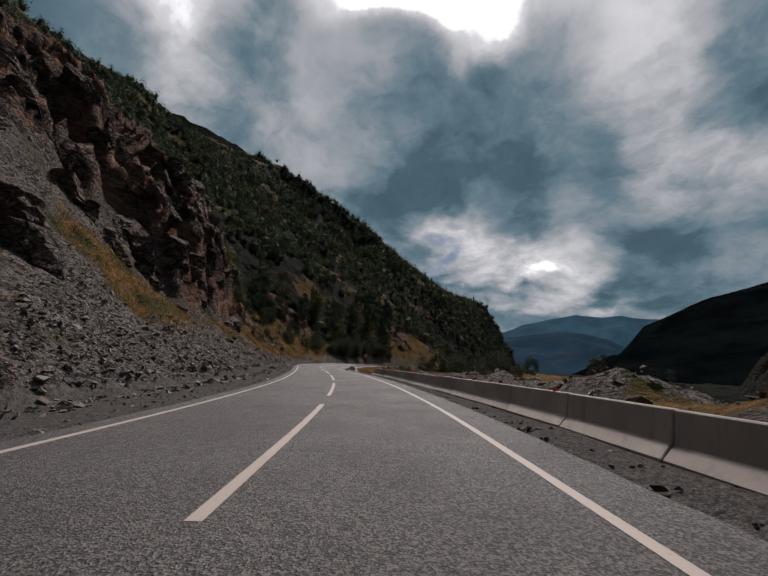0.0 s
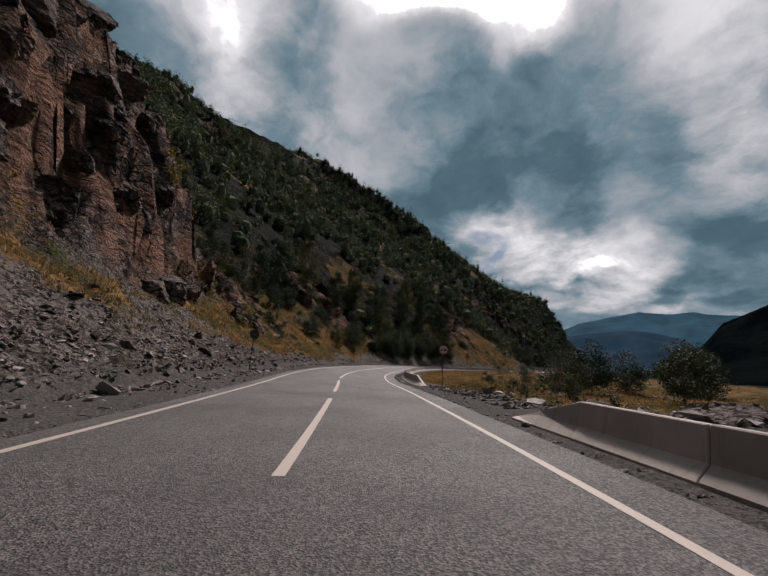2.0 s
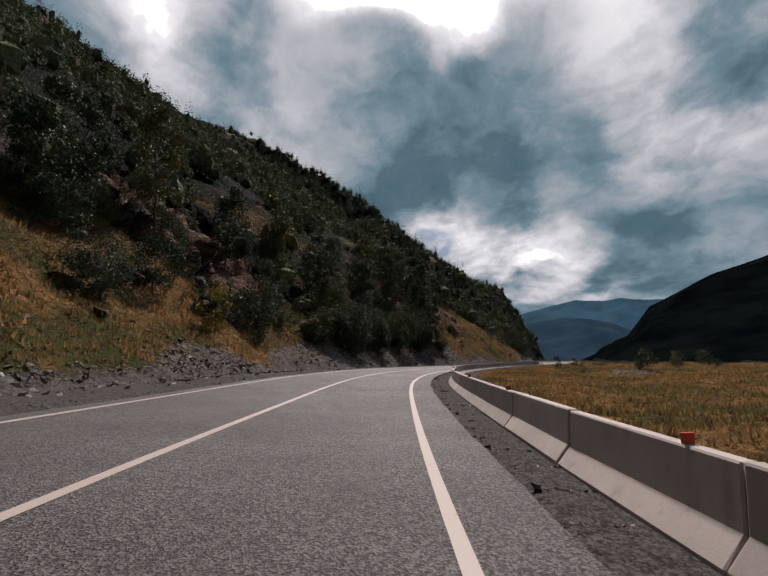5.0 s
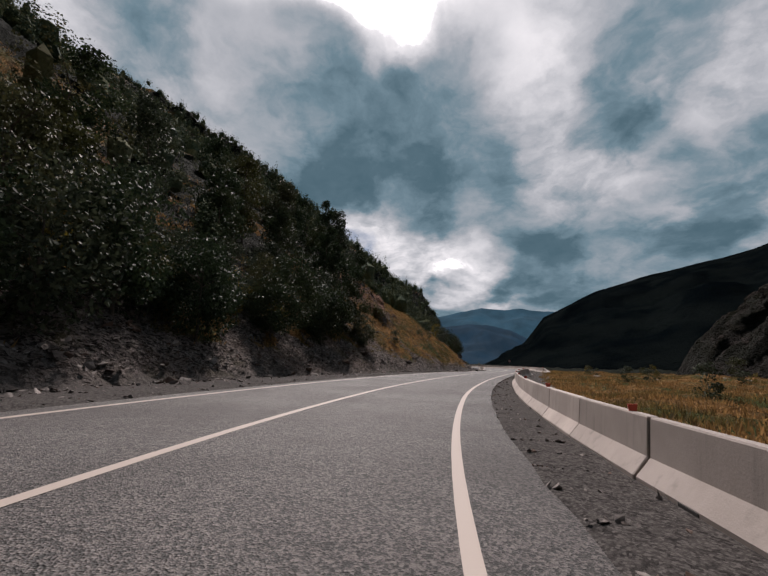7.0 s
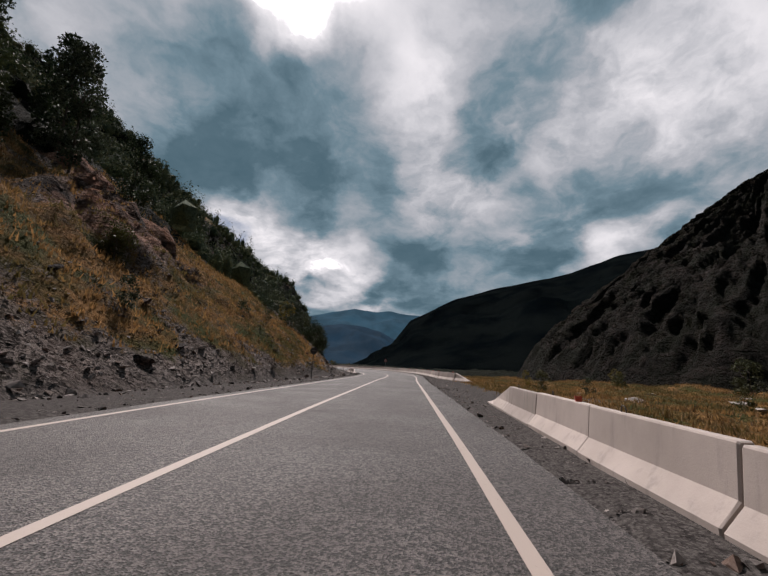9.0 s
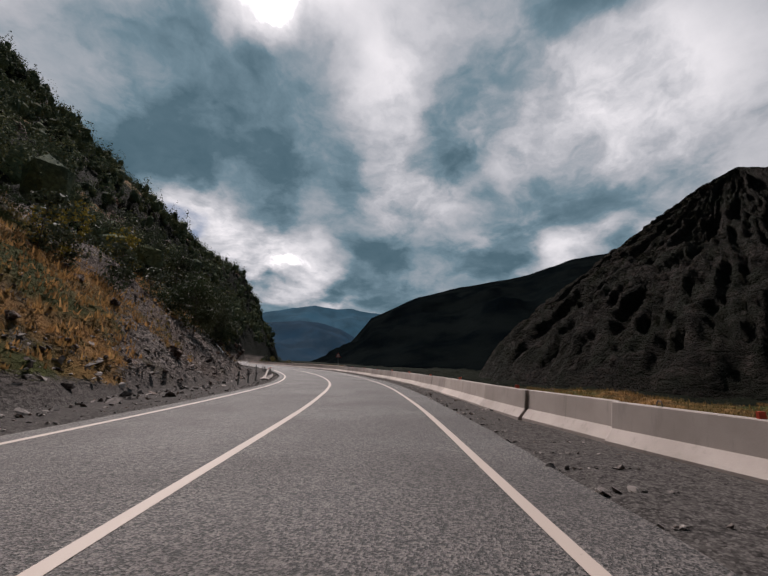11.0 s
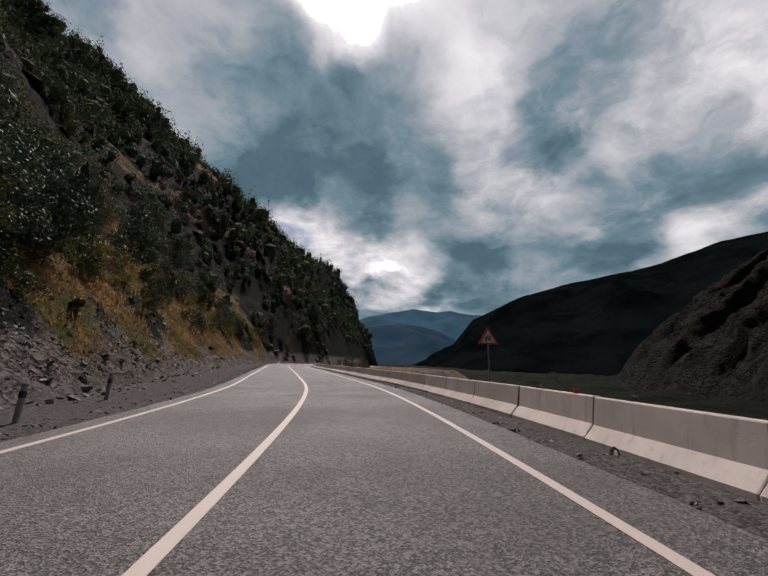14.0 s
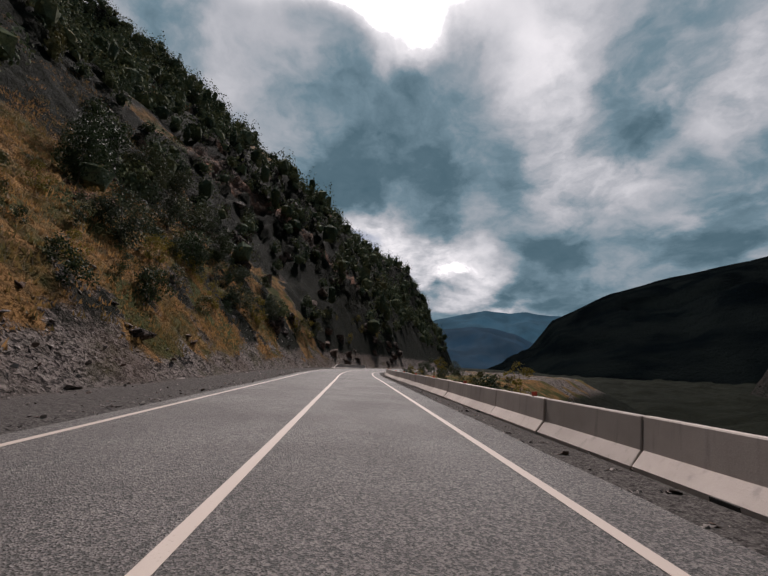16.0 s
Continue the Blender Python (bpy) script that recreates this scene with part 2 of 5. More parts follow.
def ground_nodes(n, b):
    p = place(n)
    grass = n.add("ShaderNodeAttribute", attribute_name="grass").outputs["Fac"]
    rock = n.add("ShaderNodeAttribute", attribute_name="rock").outputs["Fac"]
    wood = n.add("ShaderNodeAttribute", attribute_name="wood").outputs["Fac"]
    gravel = n.add("ShaderNodeAttribute", attribute_name="gravel").outputs["Fac"]
    grit = n.noise(p, 9.0, 8.0, 0.68)
    mid = n.noise(p, 0.9, 7.0, 0.62)
    wide = n.noise(p, 0.11, 5.0)
    bent = n.vec("ADD", p, n.vec("SCALE", n.noise(p, 2.2, 4.0, 0.6, 0.0, 1), 0.5))
    chips = n.add("ShaderNodeTexVoronoi", {"Vector": n.vec("MULTIPLY", bent, (1.0, 1.0, 1.5)), "Scale": 3.1, "Randomness": 1.0})
    bits = n.add("ShaderNodeTexVoronoi", {"Vector": n.vec("MULTIPLY", bent, (1.0, 1.0, 1.4)), "Scale": 8.5, "Randomness": 1.0})
    chip_tone = n.add("ShaderNodeSeparateColor", {0: chips.outputs["Color"]}).outputs[0]
    bit_tone = n.add("ShaderNodeSeparateColor", {0: bits.outputs["Color"]}).outputs[1]
    tone = n.math("ADD", n.math("MULTIPLY", grit, 0.6), n.math("ADD", n.math("MULTIPLY", chip_tone, 0.35), n.math("MULTIPLY", bit_tone, 0.5)))
    scree = n.mix(n.step(tone, 0.45, 0.98), (0.02, 0.017, 0.016), (0.2, 0.17, 0.155))
    scree = n.mix(n.step(bit_tone, 0.86, 0.97, 0.0, 0.6), scree, (0.24, 0.212, 0.198))
    scree = n.mix(n.step(wide, 0.45, 0.65, 0.0, 0.45), scree, (0.085, 0.056, 0.042))
    scree = n.mix(n.step(n.noise(p, 0.3, 6.0, 0.65), 0.52, 0.66, 0.0, 0.55), scree, (0.05, 0.045, 0.02))
    strata = n.noise(n.vec("MULTIPLY", p, (0.35, 0.5, 2.4)), 1.0, 8.0, 0.68, 0.6)
    stone, cracks = rock_tone(n, p)
    rusty = n.noise(p, 0.16, 6.0, 0.6)
    stone = n.mix(n.step(rusty, 0.44, 0.58, 0.0, 0.8), stone, n.mix(n.step(strata, 0.35, 0.65), (0.085, 0.045, 0.032), (0.36, 0.2, 0.14)))
    straw = n.mix(n.step(mid, 0.35, 0.65), (0.075, 0.048, 0.02), (0.235, 0.128, 0.05))
    straw = n.mix(n.step(n.noise(p, 0.23, 5.0), 0.42, 0.62), straw, (0.05, 0.054, 0.018))
    straw = n.mix(n.step(grit, 0.55, 0.8, 0.0, 0.5), straw, (0.05, 0.04, 0.015))
    # shade under the trees and down the valley bank, put in as near-black colour
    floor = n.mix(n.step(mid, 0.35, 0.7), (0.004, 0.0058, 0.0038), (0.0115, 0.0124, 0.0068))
    pebble = n.mix(n.step(grit, 0.3, 0.75), (0.018, 0.016, 0.0155), (0.092, 0.083, 0.078))
    cells = n.add("ShaderNodeTexVoronoi", {"Vector": p, "Scale": 36.0, "Randomness": 1.0})
    pebble = n.mix(n.step(n.add("ShaderNodeSeparateColor", {0: cells.outputs["Color"]}).outputs[0], 0.3, 1.0, 0.0, 0.75), pebble, (0.122, 0.111, 0.105))
    pebble = n.mix(n.step(cells.outputs["Distance"], 0.5, 0.8, 0.0, 0.5), pebble, (0.025, 0.0225, 0.022))
    scree = n.mix(gravel, scree, pebble)
    edge = n.math("MULTIPLY", n.math("SUBTRACT", grit, 0.5), 0.9)
    col = n.mix(n.step(n.math("ADD", rock, edge), 0.35, 0.62), scree, stone)
    col = n.mix(n.step(n.math("ADD", grass, n.math("ADD", edge, n.math("MULTIPLY", n.math("SUBTRACT", mid, 0.5), 0.8))), 0.4, 0.62), col, straw)
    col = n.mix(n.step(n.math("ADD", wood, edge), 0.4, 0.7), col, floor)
    high = n.math("ADD", n.math("ADD", n.math("MULTIPLY", chips.outputs["Distance"], 0.7), n.math("MULTIPLY", bits.outputs["Distance"], 0.35)), n.math("ADD", n.math("MULTIPLY", grit, 0.8), n.math("MULTIPLY", strata, n.step(rock, 0.0, 0.6, 0.25, 1.3))))
    high = n.math("ADD", n.math("MULTIPLY", high, n.step(gravel, 0.0, 1.0, 1.0, 0.2)), n.math("MULTIPLY", n.math("MULTIPLY", cracks, rock), 1.6))
    put(n, b, col, 0.95, high, 1.0, 0.22)
    b.inputs["Specular IOR Level"].default_value = 0.04


def stone_nodes(n, b):
    p = place(n)
    r = n.add("ShaderNodeNewGeometry").outputs["Random Per Island"]
    fine = n.noise(p, 7.0, 7.0, 0.68)
    col = n.mix(n.step(fine, 0.3, 0.7), (0.045, 0.039, 0.037), (0.2, 0.174, 0.162))
    col = n.mix(n.step(r, 0.6, 0.95, 0.0, 0.8), col, (0.33, 0.29, 0.268))
    col = n.mix(n.step(r, 0.25, 0.0, 0.0, 0.7), col, (0.13, 0.078, 0.056))
    put(n, b, col, 0.9, fine, 0.5, 0.05)
    b.inputs["Specular IOR Level"].default_value = 0.2


def boulder_nodes(n, b):
    p = place(n)
    fine = n.noise(p, 5.0, 8.0, 0.68)
    strata = n.noise(n.vec("MULTIPLY", p, (0.7, 0.9, 3.5)), 1.6, 7.0, 0.65, 0.5)
    col, cracks = rock_tone(n, p, 0.55)
    col = n.mix(n.step(own(n), 0.4, 1.0, 0.0, 0.5), col, (0.15, 0.085, 0.056))
    put(n, b, col, 0.85, n.math("ADD", n.math("ADD", fine, strata), n.math("MULTIPLY", cracks, 1.2)), 0.9, 0.12)
    b.inputs["Specular IOR Level"].default_value = 0.15


def leaf_nodes(dark, light, gloss=0.14):
    def build(n, b):
        r = n.add("ShaderNodeNewGeometry").outputs["Random Per Island"]
        o = own(n)
        col = n.mix(r, dark, light)
        col = n.mix(n.step(o, 0.6, 1.0, 0.0, 0.5), col, (0.10, 0.085, 0.02))
        wide = n.noise(place(n), 0.06, 3.0)
        col = n.mix(n.step(wide, 0.5, 0.7, 0.0, 0.4), col, (0.06, 0.05, 0.016))
        put(n, b, col, 0.62)
        b.inputs["Specular IOR Level"].default_value = gloss
    return build


def wood_nodes(n, b):
    p = place(n)
    r = n.add("ShaderNodeNewGeometry").outputs["Random Per Island"]
    fine = n.noise(p, 2.6, 5.0, 0.7)
    wide = n.noise(p, 0.035, 4.0, 0.6)
    stand = n.noise(p, 0.22, 3.0, 0.6)
    col = n.mix(r, (0.032, 0.0496, 0.0336), (0.16, 0.2048, 0.136))
    col = n.mix(n.step(stand, 0.4, 0.62), col, n.mix(r, (0.048, 0.0576, 0.0256), (0.232, 0.24, 0.12)))
    col = n.mix(n.step(fine, 0.6, 0.4, 0.0, 0.5), col, (0.0256, 0.0384, 0.0256))
    col = n.mix(n.step(wide, 0.56, 0.68, 0.0, 0.5), col, (0.136, 0.096, 0.032))
    put(n, b, col, 0.85)
    b.inputs["Specular IOR Level"].default_value = 0.03


def blades_nodes(n, b):
    r = n.add("ShaderNodeNewGeometry").outputs["Random Per Island"]
    wide = n.noise(place(n), 0.16, 4.0)
    col = n.mix(r, (0.13, 0.075, 0.027), (0.40, 0.225, 0.088))
    col = n.mix(n.step(wide, 0.42, 0.6, 0.0, 0.7), col, (0.062, 0.068, 0.022))
    col = n.mix(n.step(n.noise(place(n), 0.9, 4.0), 0.55, 0.7, 0.0, 0.5), col, (0.085, 0.06, 0.026))
    put(n, b, col, 0.75)


def plain_nodes(color, rough=0.6, metal=0.0, vary=0.25, scale=6.0):
    def build(n, b):
        f = n.noise(place(n), scale, 6.0, 0.65)
        dark = tuple(c * (1 - vary) for c in color)
        put(n, b, n.mix(n.step(f, 0.35, 0.65), dark, color), rough, f, 0.15, 0.01, metal)
    return build


ASPHALT = material("asphalt", asphalt_nodes)
PAINT = material("road_paint", paint_nodes)
CONCRETE = material("concrete", concrete_nodes)
GROUND = material("ground", ground_nodes)
STONE = material("scree_stone", stone_nodes)
BOULDER = material("boulder", boulder_nodes)
LEAF = material("leaf", leaf_nodes((0.012, 0.022, 0.01), (0.046, 0.068, 0.032)), 0.18)
LEAF_WOOD = material("leaf_wood", wood_nodes, 0.1)
LEAF_GREY = material("leaf_grey", leaf_nodes((0.02, 0.028, 0.016), (0.075, 0.09, 0.055)), 0.2)
LEAF_YELLOW = material("leaf_yellow", leaf_nodes((0.09, 0.075, 0.015), (0.22, 0.17, 0.03)), 0.3)
BARK = material("bark", plain_nodes((0.09, 0.07, 0.055), 0.9, 0, 0.5, 12))
BLADES = material("dry_grass", blades_nodes, 0.45)
STEEL = material("galvanised_steel", plain_nodes((0.32, 0.32, 0.33), 0.5, 0.6, 0.35, 14))
DARK_POST = material("dark_post", plain_nodes((0.06, 0.055, 0.055), 0.7))
SIGN_WHITE = material("sign_white", plain_nodes((0.62, 0.6, 0.58), 0.45, 0, 0.12))
SIGN_RED = material("sign_red", plain_nodes((0.5, 0.05, 0.04), 0.45, 0, 0.15))
SIGN_BLACK = material("sign_black", plain_nodes((0.02, 0.02, 0.022), 0.5))
REFLECTOR = material("reflector_red", plain_nodes((0.62, 0.08, 0.04), 0.35))
DRAIN_SHADE = material("drain_shadow", plain_nodes((0.03, 0.028, 0.026), 0.9))
POST_WHITE = material("guide_post_plastic", plain_nodes((0.3, 0.29, 0.28), 0.6, 0, 0.3))
SLAB = material("pale_slab", plain_nodes((0.36, 0.32, 0.285), 0.85, 0, 0.45, 3))
FLOW = material("wet_stone", plain_nodes((0.72, 0.73, 0.75), 0.12, 0, 0.8, 7))


# ---- helpers for meshes ----
def mesh(name, verts, faces, mat, smooth=False):
    me = bpy.data.meshes.new(name)
    me.from_pydata([tuple(v) for v in verts], [], [tuple(f) for f in faces])
    me.materials.append(mat)
    if smooth:
        me.polygons.foreach_set("use_smooth", [True] * len(me.polygons))
    me.update()
    return me


def fast_mesh(name, verts, quads, mat, smooth=False):
    """A mesh out of arrays of corners and of quads or triangles."""
    me = bpy.data.meshes.new(name)
    v, f = np.asarray(verts, np.float32), np.asarray(quads, np.int32)
    me.vertices.add(len(v))
    me.vertices.foreach_set("co", v.ravel())
    me.loops.add(f.size)
    me.loops.foreach_set("vertex_index", f.ravel())
    me.polygons.add(len(f))
    me.polygons.foreach_set("loop_start", np.arange(0, f.size, f.shape[1], dtype=np.int32))
    me.polygons.foreach_set("loop_total", np.full(len(f), f.shape[1], np.int32))
    me.polygons.foreach_set("use_smooth", np.full(len(f), smooth))
    me.materials.append(mat)
    me.update(calc_edges=True)
    me.validate()
    return me


def part(name, me, parent, label="", m=None):
    """One mesh object under a thing or a part."""
    ob = new(name, me)
    ob.parent = parent
    if m is not None:
        ob.matrix_basis = m
    if label:
        tagged(ob, label)
    return ob


def bm_mesh(name, bm, mat, bevel=0.0):
    if bevel:
        bmesh.ops.bevel(bm, geom=bm.edges[:], offset=bevel, segments=1, affect="EDGES", profile=0.5)
    bmesh.ops.recalc_face_normals(bm, faces=bm.faces[:])
    me = bpy.data.meshes.new(name)
    bm.to_mesh(me)
    bm.free()
    me.materials.append(mat)
    return me


def box_bm(x0, x1, y0, y1, z0, z1, bm=None):
    bm = bm or bmesh.new()
    v = [bm.verts.new((x, y, z)) for z in (z0, z1) for x, y in ((x0, y0), (x1, y0), (x1, y1), (x0, y1))]
    for f in ((3, 2, 1, 0), (4, 5, 6, 7), (0, 1, 5, 4), (1, 2, 6, 5), (2, 3, 7, 6), (3, 0, 4, 7)):
        bm.faces.new([v[i] for i in f])
    return bm


def rod_bm(a, b, r0, r1=None, sides=10, bm=None):
    bm = bm or bmesh.new()
    a, b = Vector(a), Vector(b)
    r1 = r0 if r1 is None else r1
    m = Matrix.Translation((a + b) / 2) @ (b - a).to_track_quat("Z", "Y").to_matrix().to_4x4()
    bmesh.ops.create_cone(bm, cap_ends=True, segments=sides, radius1=r0, radius2=r1, depth=(b - a).length, matrix=m)
    return bm


# ---- the road's line: x, y, height and bank of its centre ----
ROAD = [
    (8.27, -46.42, -0.05, 0.039), (3.84, -23.80, -0.05, 0.034), (-0.39, -2.15, -0.06, 0.030),
    (-2.83, 11.67, -0.07, 0.025), (-6.10, 25.32, -0.08, 0.018), (-10.17, 38.78, -0.05, 0.006),
    (-14.72, 52.16, -0.03, -0.014), (-19.51, 65.72, -0.00, -0.047), (-23.13, 79.87, 0.09, -0.060),
    (-24.97, 94.23, 0.20, -0.054), (-25.68, 108.64, 0.37, -0.048), (-24.22, 123.16, 0.44, -0.043),
    (-20.29, 137.03, 0.42, -0.035), (-14.80, 150.13, 0.40, -0.025), (-8.51, 162.43, 0.40, -0.012),
    (-2.14, 174.64, 0.29, -0.002), (4.26, 186.91, 0.17, 0.007), (10.84, 199.08, 0.08, 0.013),
    (16.57, 211.54, -0.02, 0.018), (20.91, 224.66, -0.09, 0.021), (23.96, 238.27, -0.10, 0.026),
    (25.84, 252.12, -0.06, 0.015), (26.18, 266.17, -0.01, 0.005), (26.41, 297.26, 0.01, -0.010),
    (26.57, 315.44, 0.01, -0.018), (28.11, 331.84, 0.02, -0.019), (33.09, 348.19, 0.02, -0.017),
    (41.10, 364.38, 0.02, -0.016), (52.02, 384.42, -0.28, -0.014), (63.94, 408.23, -0.58, -0.012),
    (73.83, 439.87, -0.78, -0.010), (79.80, 489.71, -0.98, -0.006),
]


def spline(points, step=1.0):
    """Even samples of a smooth curve through the points."""
    p = np.array(points, float)
    out = []
    for i in range(len(p) - 1):
        a, b, c, d = p[max(i - 1, 0)], p[i], p[i + 1], p[min(i + 2, len(p) - 1)]
        lb, lc = np.linalg.norm((c - b)[:2]), 1e-9
        ta = (c - a) * lb / max(np.linalg.norm((b - a)[:2]) + lb, lc)
        tb = (d - b) * lb / max(np.linalg.norm((d - c)[:2]) + lb, lc)
        u = np.linspace(0, 1, max(2, int(lb / 0.25)), endpoint=False)[:, None]
        out.append((2 * u**3 - 3 * u**2 + 1) * b + (u**3 - 2 * u**2 + u) * ta + (3 * u**2 - 2 * u**3) * c + (u**3 - u**2) * tb)
    q = np.vstack(out + [p[-1:]])
    s = np.r_[0, np.cumsum(np.linalg.norm(np.diff(q[:, :2], axis=0), axis=1))]
    at = np.arange(0, s[-1], step)
    return np.stack([np.interp(at, s, q[:, k]) for k in range(p.shape[1])], 1)


LINE = spline(ROAD)
AHEAD = np.gradient(LINE[:, :2], axis=0)
for _ in range(4):
    AHEAD[1:-1] = (AHEAD[:-2] + 2 * AHEAD[1:-1] + AHEAD[2:]) / 4
AHEAD /= np.linalg.norm(AHEAD, axis=1)[:, None]
RIGHT = np.stack([AHEAD[:, 1], -AHEAD[:, 0]], 1)
# distance along the road, counted from beside the first camera place
ZERO = int(np.argmin(np.linalg.norm(LINE[:, :2] - np.array([-0.16, -1.6]), axis=1)))
FAR_END = len(LINE) - 1 - ZERO


def road_at(s, d, lift=0.0):
    """The place on the road s metres along it and d metres to the right of its middle line."""
    i = min(max(s + ZERO, 0), len(LINE) - 1.001)
    k, u = int(i), i - int(i)
    c = LINE[k] * (1 - u) + LINE[k + 1] * u
    r = RIGHT[k] * (1 - u) + RIGHT[k + 1] * u
    return Vector((c[0] + r[0] * d, c[1] + r[1] * d, c[2] + c[3] * max(-7.0, min(7.0, d)) + lift))


def road_yaw(s):
    i = int(min(max(s + ZERO, 0), len(LINE) - 1))
    return math.degrees(math.atan2(-AHEAD[i, 0], AHEAD[i, 1]))


def nearest(xy, line):
    """For many places: the nearest sample of a line, and the place's signed distance to the right of it."""
    right = np.gradient(line[:, :2], axis=0)
    right /= np.linalg.norm(right, axis=1)[:, None]
    right = np.stack([right[:, 1], -right[:, 0]], 1)
    idx = np.empty(len(xy), int)
    for a in range(0, len(xy), 4000):
        q = xy[a:a + 4000]
        idx[a:a + 4000] = np.argmin((line[:, :2] ** 2).sum(1) - 2 * q @ line[:, :2].T, 1)
    off = xy - line[idx, :2]
    side = np.sign((off * right[idx]).sum(1))
    return idx, side * np.linalg.norm(off, axis=1), (off * right[idx]).sum(1)


# foot of the slope beside the road, and further on
TOE = spline([
    (1.7, -90, 0), (-2.28, -50, 0), (-7.26, -10, 0), (-14, 25, 0), (-25.7, 62, 0), (-32.5, 90, 0), (-33.6, 112, 0), (-28.2, 140, 0), (-15.2,
    168, 0), (-3, 190, 0), (5.6, 206, 0), (12.8, 228, 0), (17.1, 252, 0), (17.2, 300, 0), (19.5, 335, 0), (30, 368, 0), (49, 412, 0), (68, 470,
    0), (102, 580, 0), (140, 690, 0), (127.61, 780, 0), (31.09, 900, 0), (-310, 1150, 0)], 2.0)


WAVES = {}


def wave(x, y, size, seed=0.0, octaves=4):
    """Smooth random relief between about -1 and 1, for arrays."""
    key = (size, seed, octaves)
    if key not in WAVES:
        rng = np.random.RandomState(int(seed * 10) + 7)
        WAVES[key] = [(0.52**o, rng.uniform(0, 2 * np.pi), rng.uniform(0, 2 * np.pi), 2 * np.pi / size * (2**o) * rng.uniform(0.7, 1.4))
                      for o in range(octaves) for _ in range(5)]
    out = np.zeros_like(x)
    for amp, a, ph, k in WAVES[key]:
        bend = 0.9 * np.sin((x * math.cos(a + 1.3) + y * math.sin(a + 1.3)) * k * 0.43 + ph * 2)
        out += amp * np.sin((x * math.cos(a) + y * math.sin(a)) * k + ph + bend) / 2.6
    return out / sum(0.52**o for o in range(octaves)) * 1.3


def blend(v, lo, hi):
    u = np.clip((v - lo) / (hi - lo), 0, 1)
    return u * u * (3 - 2 * u)


# steepness of the left flank: from and to how far above its foot, at these places along it
FLANK_AT = [0, 100, 180, 250, 330, 420, 560, 690]
FLANK = [(0, 10, [0.68, 0.65, 0.95, 1.0, 1.35, 2.0, 2.2, 2.8]), (10, 50, [1.03, 0.95, 0.84, 0.75, 1.2, 1.4, 1.55, 1.9]),
         (50, 140, [0.82, 0.82, 0.69, 0.58, 0.64, 0.94, 0.64, 0.4]), (140, 320, [0.85, 0.87, 0.85, 0.81, 0.79, 0.79, 0.77, 0.9]),
         (320, 900, [0.6, 0.6, 0.6, 0.6, 0.6, 0.57, 0.58, 0.6])]


# how far the upper flank stands back from its foot, at these places along it
FLANK_BACK_AT, FLANK_BACK = [0, 40, 75, 120, 160, 190, 217, 270, 330, 380], [0.4, 0.9, 1.9, 1.6, 1.4, 2.4, 3.6, 3.8, 3.2, 2.4]


